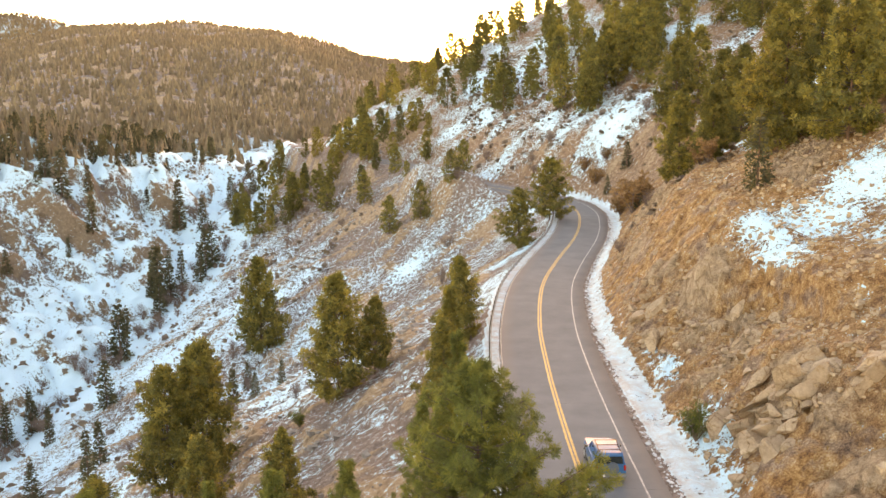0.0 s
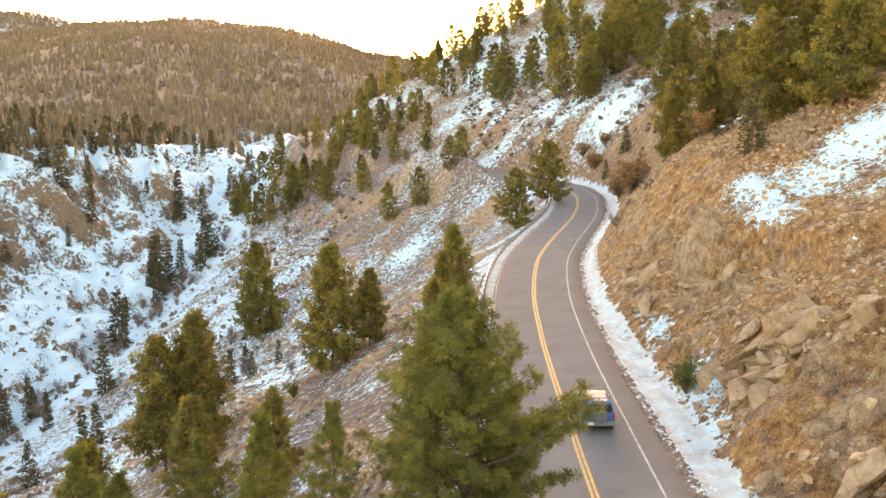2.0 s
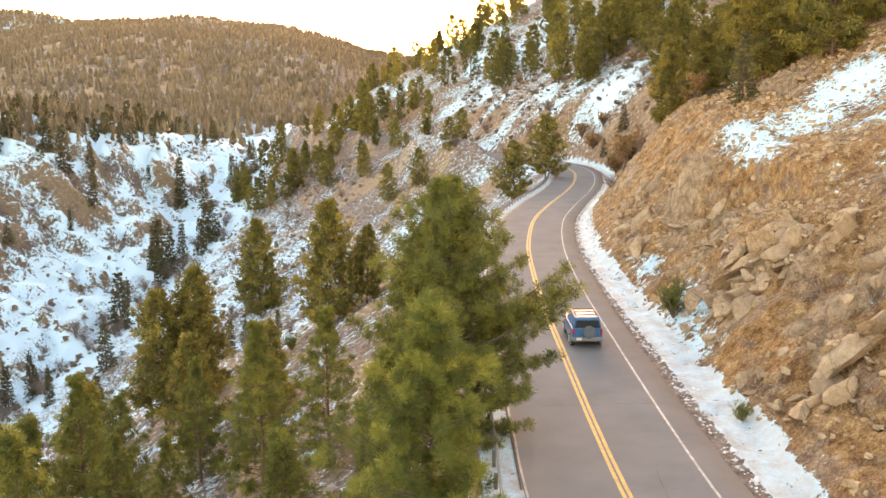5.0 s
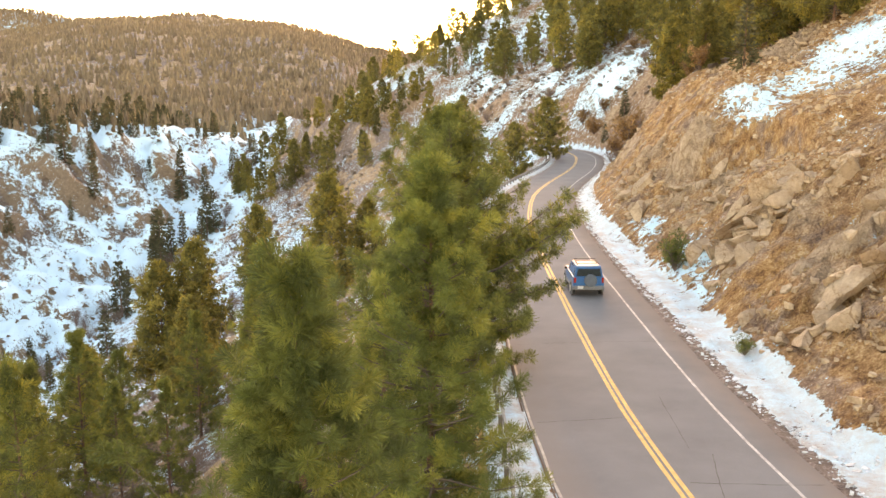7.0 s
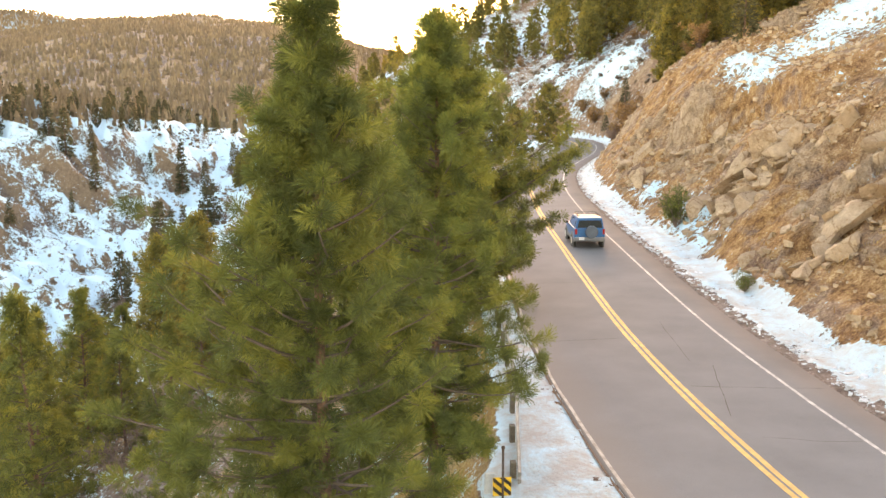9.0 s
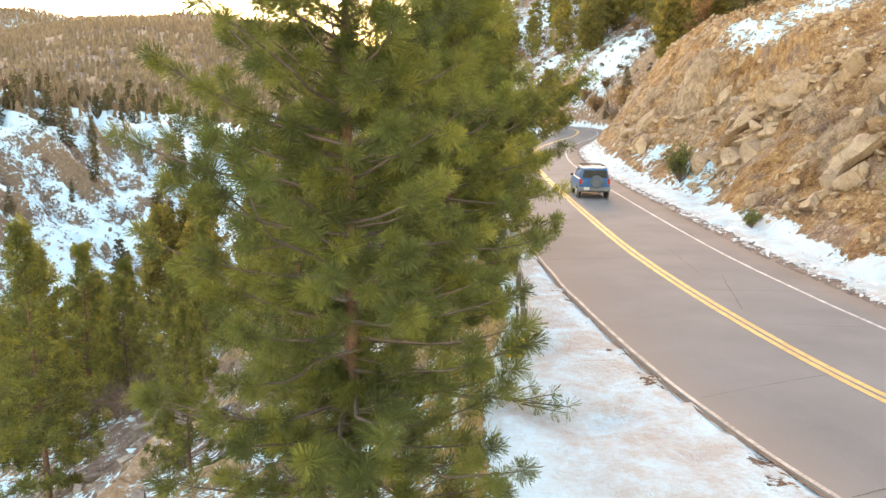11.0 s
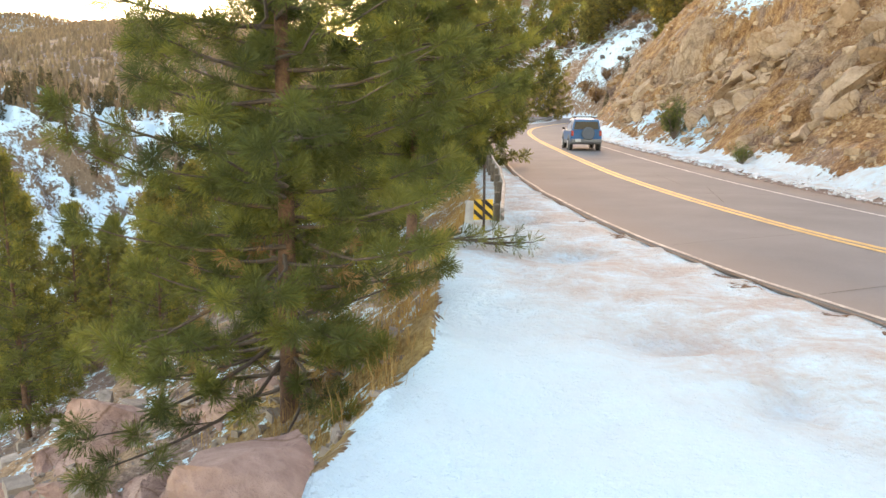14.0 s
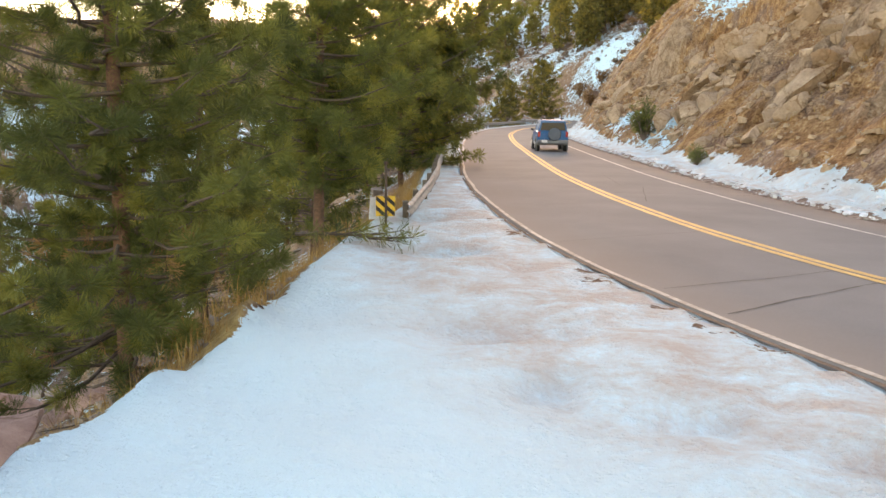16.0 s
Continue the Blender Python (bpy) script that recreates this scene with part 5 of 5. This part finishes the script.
# ---------------------------------------------------------------- guardrail, marker, cracks
STEEL = mottled("weathered_steel", (0.19, 0.18, 0.165), (0.40, 0.38, 0.355), 3, 0.7, 0.15, 0.004, 8, None, 0.35)
TIMBER = mottled("post_timber", (0.06, 0.05, 0.04), (0.17, 0.14, 0.11), 6, 0.95, 0.5, 0.01)
RUST_STEEL = mottled("rusty_steel", (0.03, 0.022, 0.018), (0.09, 0.055, 0.04), 8, 0.8, 0.3, 0.004)
BLACK = mottled("black_paint", (0.012, 0.012, 0.012), (0.03, 0.03, 0.03), 6, 0.6, 0.1, 0.002)
SIGN_YELLOW = mottled("sign_yellow", (0.50, 0.28, 0.02), (0.66, 0.38, 0.03), 6, 0.45, 0.05, 0.002)
GREY_PANEL = mottled("grey_panel", (0.33, 0.37, 0.40), (0.50, 0.54, 0.56), 4, 0.5, 0.1, 0.003, 8, None, 0.3)


def block(sx, sy, sz, material, bevel=0.0, at=(0, 0, 0), name="block"):
    bm = bmesh.new()
    bmesh.ops.create_cube(bm, size=1.0)
    for v in bm.verts:
        v.co = Vector((v.co.x * sx, v.co.y * sy, v.co.z * sz))
    if bevel:
        bmesh.ops.bevel(bm, geom=bm.edges[:], offset=bevel, segments=2, affect="EDGES", profile=0.5)
    bmesh.ops.translate(bm, verts=bm.verts[:], vec=at)
    me = bpy.data.meshes.new(name)
    bm.to_mesh(me)
    bm.free()
    me.materials.append(material)
    return me


def cylinder(radius, depth, material, sides=16, name="cylinder", bevel=0.0, axis="Z"):
    bm = bmesh.new()
    bmesh.ops.create_cone(bm, cap_ends=True, segments=sides, radius1=radius, radius2=radius, depth=depth)
    if bevel:
        bmesh.ops.bevel(bm, geom=[e for e in bm.edges if abs(e.verts[0].co.z - e.verts[1].co.z) < 1e-5], offset=bevel, segments=2, affect="EDGES", profile=0.5)
    if axis == "X":
        bmesh.ops.rotate(bm, verts=bm.verts[:], cent=(0, 0, 0), matrix=Matrix.Rotation(radians(90), 3, "Y"))
    if axis == "Y":
        bmesh.ops.rotate(bm, verts=bm.verts[:], cent=(0, 0, 0), matrix=Matrix.Rotation(radians(90), 3, "X"))
    me = bpy.data.meshes.new(name)
    bm.to_mesh(me)
    bm.free()
    for p in me.polygons:
        p.use_smooth = len(p.vertices) == 4
    me.materials.append(material)
    return me


rail_start, rail_stop = line_at(15.5), line_at(164)
RAIL_RUNS = [line_at(y) for y in (14, 16.5, 20, 24, 30, 160)]


def rail_drop(run):
    """The rail's start lies low in the ploughed snow."""
    return float(np.interp(run, RAIL_RUNS, (0.42, 0.38, 0.26, 0.18, 0.12, 0.12)))


def rail_offset(run):
    return float(np.interp(run, RAIL_RUNS, (-6.2, -5.7, -5.1, -4.7, -4.48, -4.48)))


rail = thing("guardrail", "weathered W-beam guardrail on dark posts beside the road", "guardrail")
face = [(0.0, 0.47), (0.07, 0.50), (0.07, 0.565), (0.0, 0.605), (0.0, 0.635), (0.07, 0.675), (0.07, 0.74), (0.0, 0.77)]
loop = face + [(o - 0.012, h) for o, h in reversed(face)] + face[:1]
part("beam", strip("beam", [o for o, _ in loop], [h for _, h in loop], STEEL, rail_start, rail_stop, 0.5, veer=rail_offset, drop=rail_drop), rail, "dented galvanised steel beam")
post = block(0.13, 0.18, 1.15, TIMBER, 0.012, (0, 0, 0.20), "post")
for s in np.arange(rail_start + 0.5, rail_stop, 1.95):
    part("post", post, rail, "", pose(*beside(s, rail_offset(s) - 0.11, -rail_drop(s)), 0, 0, heading(s)))
part("end_plate", block(0.21, 0.05, 0.47, GREY_PANEL, 0.012, (0, 0, 0), "end_plate"), rail, "flat grey end plate", pose(1.86, 14.25, 0.33, 0, 4, 12))

mx, my = 2.12, 13.9
marker = thing("object_marker", "yellow and black striped hazard marker on a rusty steel post", "road sign", at=pose(mx, my, height(mx, my), 0, 0, 6))
post_ob = part("post", cylinder(0.026, 1.6, RUST_STEEL, 12, "post"), marker, "rusty dark steel post", pose(0.01, -0.04, 0.5))
part("cap", cylinder(0.04, 0.07, RUST_STEEL, 12, "cap", 0.02), post_ob, "rounded cap", pose(0, 0, 0.81))
panel = part("panel", block(0.40, 0.012, 0.42, SIGN_YELLOW, 0.004, (0, 0, 0.42), "panel"), marker, "yellow striped panel")
for k in range(3):
    # diagonal black bars, clipped to the panel
    bm = bmesh.new()
    c = -0.20 + 0.20 * k
    pts = []
    for o in (-0.05, 0.05):
        for x in (-0.195, 0.195):
            pts.append((x, c + o - x * 0.9))
    quad = [pts[0], pts[1], pts[3], pts[2]]

    def clip(poly, keep, cut):
        out = []
        for i, p in enumerate(poly):
            q = poly[(i + 1) % len(poly)]
            if keep(p):
                out.append(p)
            if keep(p) != keep(q):
                f = (cut - p[1]) / (q[1] - p[1])
                out.append((p[0] + f * (q[0] - p[0]), cut))
        return out
    quad = clip(quad, lambda p: p[1] < 0.205, 0.205)
    quad = clip(quad, lambda p: p[1] > -0.205, -0.205)
    vs = [bm.verts.new((x, -0.0095, 0.42 + z)) for x, z in quad]
    flat = bm.faces.new(vs)
    bmesh.ops.solidify(bm, geom=[flat], thickness=0.003)
    me = bpy.data.meshes.new("stripe")
    bm.to_mesh(me)
    bm.free()
    me.materials.append(BLACK)
    part("stripe", me, panel, "black diagonal stripe")


def crack(points, width, seed):
    """A meandering crack in the asphalt, as a thin sunken-looking seam."""
    rng = np.random.default_rng(seed)
    p = spline(points, 0.18)
    p = p + np.cumsum(rng.normal(0, 0.012, p.shape), 0) * np.sin(np.linspace(0, math.pi, len(p)))[:, None]
    t = np.gradient(p, axis=0)
    t /= np.linalg.norm(t, axis=1)[:, None]
    side = np.stack([-t[:, 1], t[:, 0]], 1) * (width * rng.uniform(0.3, 1.0, len(p)))[:, None] / 2
    d, _ = from_road(p[:, 0], p[:, 1])
    z = np.interp(abs(d), [0, 1.6, 3.3, 4.6], [0.04, 0.03, 0.012, 0.0]) + 0.005
    v = np.concatenate([np.column_stack([p + side, z]), np.column_stack([p - side, z])])
    m = len(p)
    i = np.arange(m - 1)
    ob = part("crack", mesh_from("crack", v, np.stack([i, i + 1, i + m + 1, i + m], 1), CRACK), road, "dark asphalt crack")


for k, (run_y, o0, o1, skew, width) in enumerate(((7.2, -4.0, 1.2, 1.6, 0.05), (8.6, -4.0, 0.2, 0.8, 0.03), (21.5, 0.4, 4.3, -0.4, 0.04), (26.5, -3.6, -0.3, 0.3, 0.04), (19, 0.6, 1.8, 4.5, 0.035), (17.5, 0.8, 3.2, -0.5, 0.03), (24, 1.2, 1.6, 5, 0.03), (12.5, -3.8, 0.0, 1.0, 0.025), (36, -3.4, 4.2, 0.5, 0.03), (45, 0.3, 4.2, -0.3, 0.03), (58, -3.6, 3.8, 0.4, 0.03))):
    s = line_at(run_y)
    crack([beside(s + skew * f, o0 + (o1 - o0) * f)[:2] for f in (0, 0.3, 0.6, 1.0)], width, 500 + k)
for y0, off in ((33, -3.0), (26.5, -2.1), (21.5, -2.3)):
    s = line_at(y0)
    road_line("paint_scrap", off, 0.4, WHITE, "scrap of white road paint", 0.030, s, s + 0.12, 0.08)

# a broken pine bough on the snow
rng = np.random.default_rng(9)
bough = thing("fallen_bough", "broken green pine bough lying on the snow", "branch", at=pose(1.5, 11.5, height(1.5, 11.5) + 0.10, 0, 0, -15) @ Matrix.Scale(1.25, 4))
wood, leaf = Soup(), Soup()
spots, ways = [], []
for k in range(9):
    a = np.array([-0.5 + 0.14 * k, 0.05 * rng.normal(), 0.03])
    b = a + (rng.uniform(0.25, 0.6), rng.choice((-1, 1)) * rng.uniform(0.15, 0.4), rng.uniform(0.0, 0.16))
    tube(wood, [a, (a + b) / 2, b], [0.014, 0.010, 0.006], 4)
    spots += [b, (a + b) / 2]
    ways += [b - a, b - a]
tube(wood, [(-0.7, 0, 0.02), (0, 0.02, 0.05), (0.8, -0.04, 0.03)], [0.028, 0.02, 0.008], 5)
tufts(leaf, rng, np.array(spots), np.array(ways), np.full(len(spots), 0.2), 34, 0.012)
part("stick", wood.mesh("stick", TWIG, True), bough)
part("needle_tuft", leaf.mesh("needle_tuft", NEEDLE), bough)
# ---------------------------------------------------------------- the car on the road
CAR_BLUE = mottled("blue_paint", (0.004, 0.085, 0.20), (0.006, 0.115, 0.27), 1.2, 0.42, 0.02, 0.002)
CLADDING = mottled("grey_cladding", (0.11, 0.115, 0.12), (0.17, 0.175, 0.18), 5, 0.6, 0.1, 0.003)
GLASS = mottled("tinted_glass", (0.015, 0.02, 0.022), (0.03, 0.038, 0.04), 2, 0.22, 0.0, 0.001)
RUBBER = mottled("tyre_rubber", (0.015, 0.015, 0.015), (0.035, 0.033, 0.03), 8, 0.85, 0.3, 0.004)
ALLOY = mottled("alloy", (0.38, 0.38, 0.37), (0.55, 0.55, 0.54), 5, 0.4, 0.05, 0.002, 8, None, 0.6)
TAIL_RED = mottled("tail_lamp_red", (0.30, 0.012, 0.01), (0.45, 0.03, 0.02), 8, 0.2, 0.0, 0.001)
for paint in (CAR_BLUE, GLASS):
    paint.node_tree.nodes["Principled BSDF"].inputs["Specular IOR Level"].default_value = 0.25


def loft(name, sections, material, bevel=0.0):
    """A closed shell through sections (y, half_width, z_low, z_high) along the car."""
    bm = bmesh.new()
    rings = []
    for y, wl, wh, z0, z1 in sections:
        rings.append([bm.verts.new(c) for c in ((-wl, y, z0), (wl, y, z0), (wh, y, z1), (-wh, y, z1))])
    for a, b in zip(rings, rings[1:]):
        for k in range(4):
            bm.faces.new((a[k], a[(k + 1) % 4], b[(k + 1) % 4], b[k]))
    bm.faces.new(rings[0][::-1])
    bm.faces.new(rings[-1])
    bmesh.ops.recalc_face_normals(bm, faces=bm.faces[:])
    if bevel:
        bmesh.ops.bevel(bm, geom=bm.edges[:], offset=bevel, segments=2, affect="EDGES", profile=0.5)
    me = bpy.data.meshes.new(name)
    bm.to_mesh(me)
    bm.free()
    me.materials.append(material)
    return me


def suv(at):
    """Blue off-road estate: origin on the road under the rear axle, nose towards +y."""
    car = thing("suv", "blue off-road car with grey cladding and a covered spare wheel", "car", at=at)
    body = part("body", loft("body", [(-0.86, 0.82, 0.84, 0.62, 1.12), (-0.80, 0.87, 0.87, 0.50, 1.16), (1.9, 0.88, 0.88, 0.50, 1.14), (2.3, 0.88, 0.87, 0.50, 1.10), (3.35, 0.86, 0.80, 0.52, 1.02), (3.5, 0.80, 0.74, 0.56, 0.92)], CAR_BLUE, 0.05), car)
    part("sill", loft("sill", [(-0.6, 0.885, 0.885, 0.36, 0.58), (3.2, 0.885, 0.885, 0.36, 0.58)], CLADDING, 0.03), car, "grey lower cladding")
    cabin = part("cabin", loft("cabin", [(-0.80, 0.80, 0.68, 1.13, 1.70), (-0.62, 0.82, 0.70, 1.13, 1.76), (0.5, 0.83, 0.70, 1.13, 1.78), (1.35, 0.83, 0.69, 1.12, 1.70), (2.05, 0.83, 0.76, 1.10, 1.16)], CAR_BLUE, 0.03), car)
    part("rear_window", loft("rear_window", [(-0.822, 0.70, 0.62, 1.20, 1.62), (-0.79, 0.70, 0.62, 1.20, 1.62)], GLASS, 0.006), cabin, "dark tinted glass")
    part("windscreen", loft("windscreen", [(1.42, 0.72, 0.64, 1.62, 1.68), (2.06, 0.78, 0.74, 1.14, 1.19)], GLASS), cabin, "dark tinted glass")
    for sx in (-1, 1):
        for y0, y1, top in ((-0.55, 0.12, 1.62), (0.2, 0.95, 1.64), (1.02, 1.62, 1.56)):
            bm = bmesh.new()
            vs = [bm.verts.new(c) for c in ((sx * 0.812, y0, 1.19), (sx * 0.812, y1, 1.18), (sx * 0.728, y1 - (0.25 if y1 > 1.5 else 0.03), top), (sx * 0.728, y0 + 0.02, top))]
            fc = bm.faces.new(vs)
            bmesh.ops.solidify(bm, geom=[fc], thickness=0.03)
            bmesh.ops.recalc_face_normals(bm, faces=bm.faces[:])
            me = bpy.data.meshes.new("side_window")
            bm.to_mesh(me)
            bm.free()
            me.materials.append(GLASS)
            part("side_window", me, cabin, "dark tinted glass")
        part("tail_light", block(0.13, 0.06, 0.30, TAIL_RED, 0.015, (0, 0, 0), "tail_light"), body, "red tail lamp", pose(sx * 0.78, -0.845, 0.98))
        part("mirror", block(0.16, 0.09, 0.13, BLACK, 0.025, (0, 0, 0), "mirror"), car, "black wing mirror", pose(sx * 0.97, 1.72, 1.2))
        part("roof_rail", block(0.045, 1.75, 0.05, BLACK, 0.012, (0, 0, 0), "roof_rail"), car, "black roof rail", pose(sx * 0.60, 0.25, 1.84))
        for y in (0.0, 2.65):
            part("wheel_arch", cylinder(0.46, 0.07, CLADDING, 24, "wheel_arch", 0.015, "X"), car, "grey plastic arch", pose(sx * 0.875, y, 0.42))
            wheel = part("tyre", cylinder(0.36, 0.25, RUBBER, 28, "tyre", 0.04, "X"), car, "black rubber tyre", pose(sx * 0.80, y, 0.36))
            part("rim", cylinder(0.215, 0.03, ALLOY, 20, "rim", 0.01, "X"), wheel, "silver alloy rim", pose(sx * 0.125, 0, 0))
    for y in (-0.45, 0.25, 0.95):
        part("roof_bar", block(1.22, 0.06, 0.03, BLACK, 0.01, (0, 0, 0), "roof_bar"), car, "black roof bar", pose(0, y, 1.88))
    for sx in (-1, 1):
        part("rack_foot", block(0.05, 0.30, 0.08, BLACK, 0.01, (0, 0, 0), "rack_foot"), car, "black rack foot", pose(sx * 0.58, 0.25, 1.80))
    part("bumper", block(1.74, 0.22, 0.22, CLADDING, 0.05, (0, 0, 0), "bumper"), car, "grey rear bumper", pose(0, -0.90, 0.56))
    part("bumper", block(1.70, 0.22, 0.24, CLADDING, 0.05, (0, 0, 0), "bumper"), car, "grey front bumper", pose(0, 3.48, 0.58))
    part("spare_wheel_cover", cylinder(0.36, 0.22, GREY_COVER, 32, "spare_wheel_cover", 0.05, "Y"), car, "round grey spare wheel cover", pose(0.08, -0.98, 0.98))
    part("number_plate", block(0.31, 0.015, 0.155, PLATE, 0.004, (0, 0, 0), "number_plate"), car, "pale plate", pose(-0.48, -1.02, 0.60))
    return car


GREY_COVER = mottled("vinyl_cover", (0.055, 0.075, 0.095), (0.085, 0.11, 0.135), 3, 0.6, 0.1, 0.003)
PLATE = mottled("plate", (0.45, 0.46, 0.45), (0.58, 0.60, 0.58), 8, 0.5, 0.05, 0.001)
s = line_at(46.2)
suv(pose(*beside(s, 1.45, 0.035), 0, 0, heading(s)))
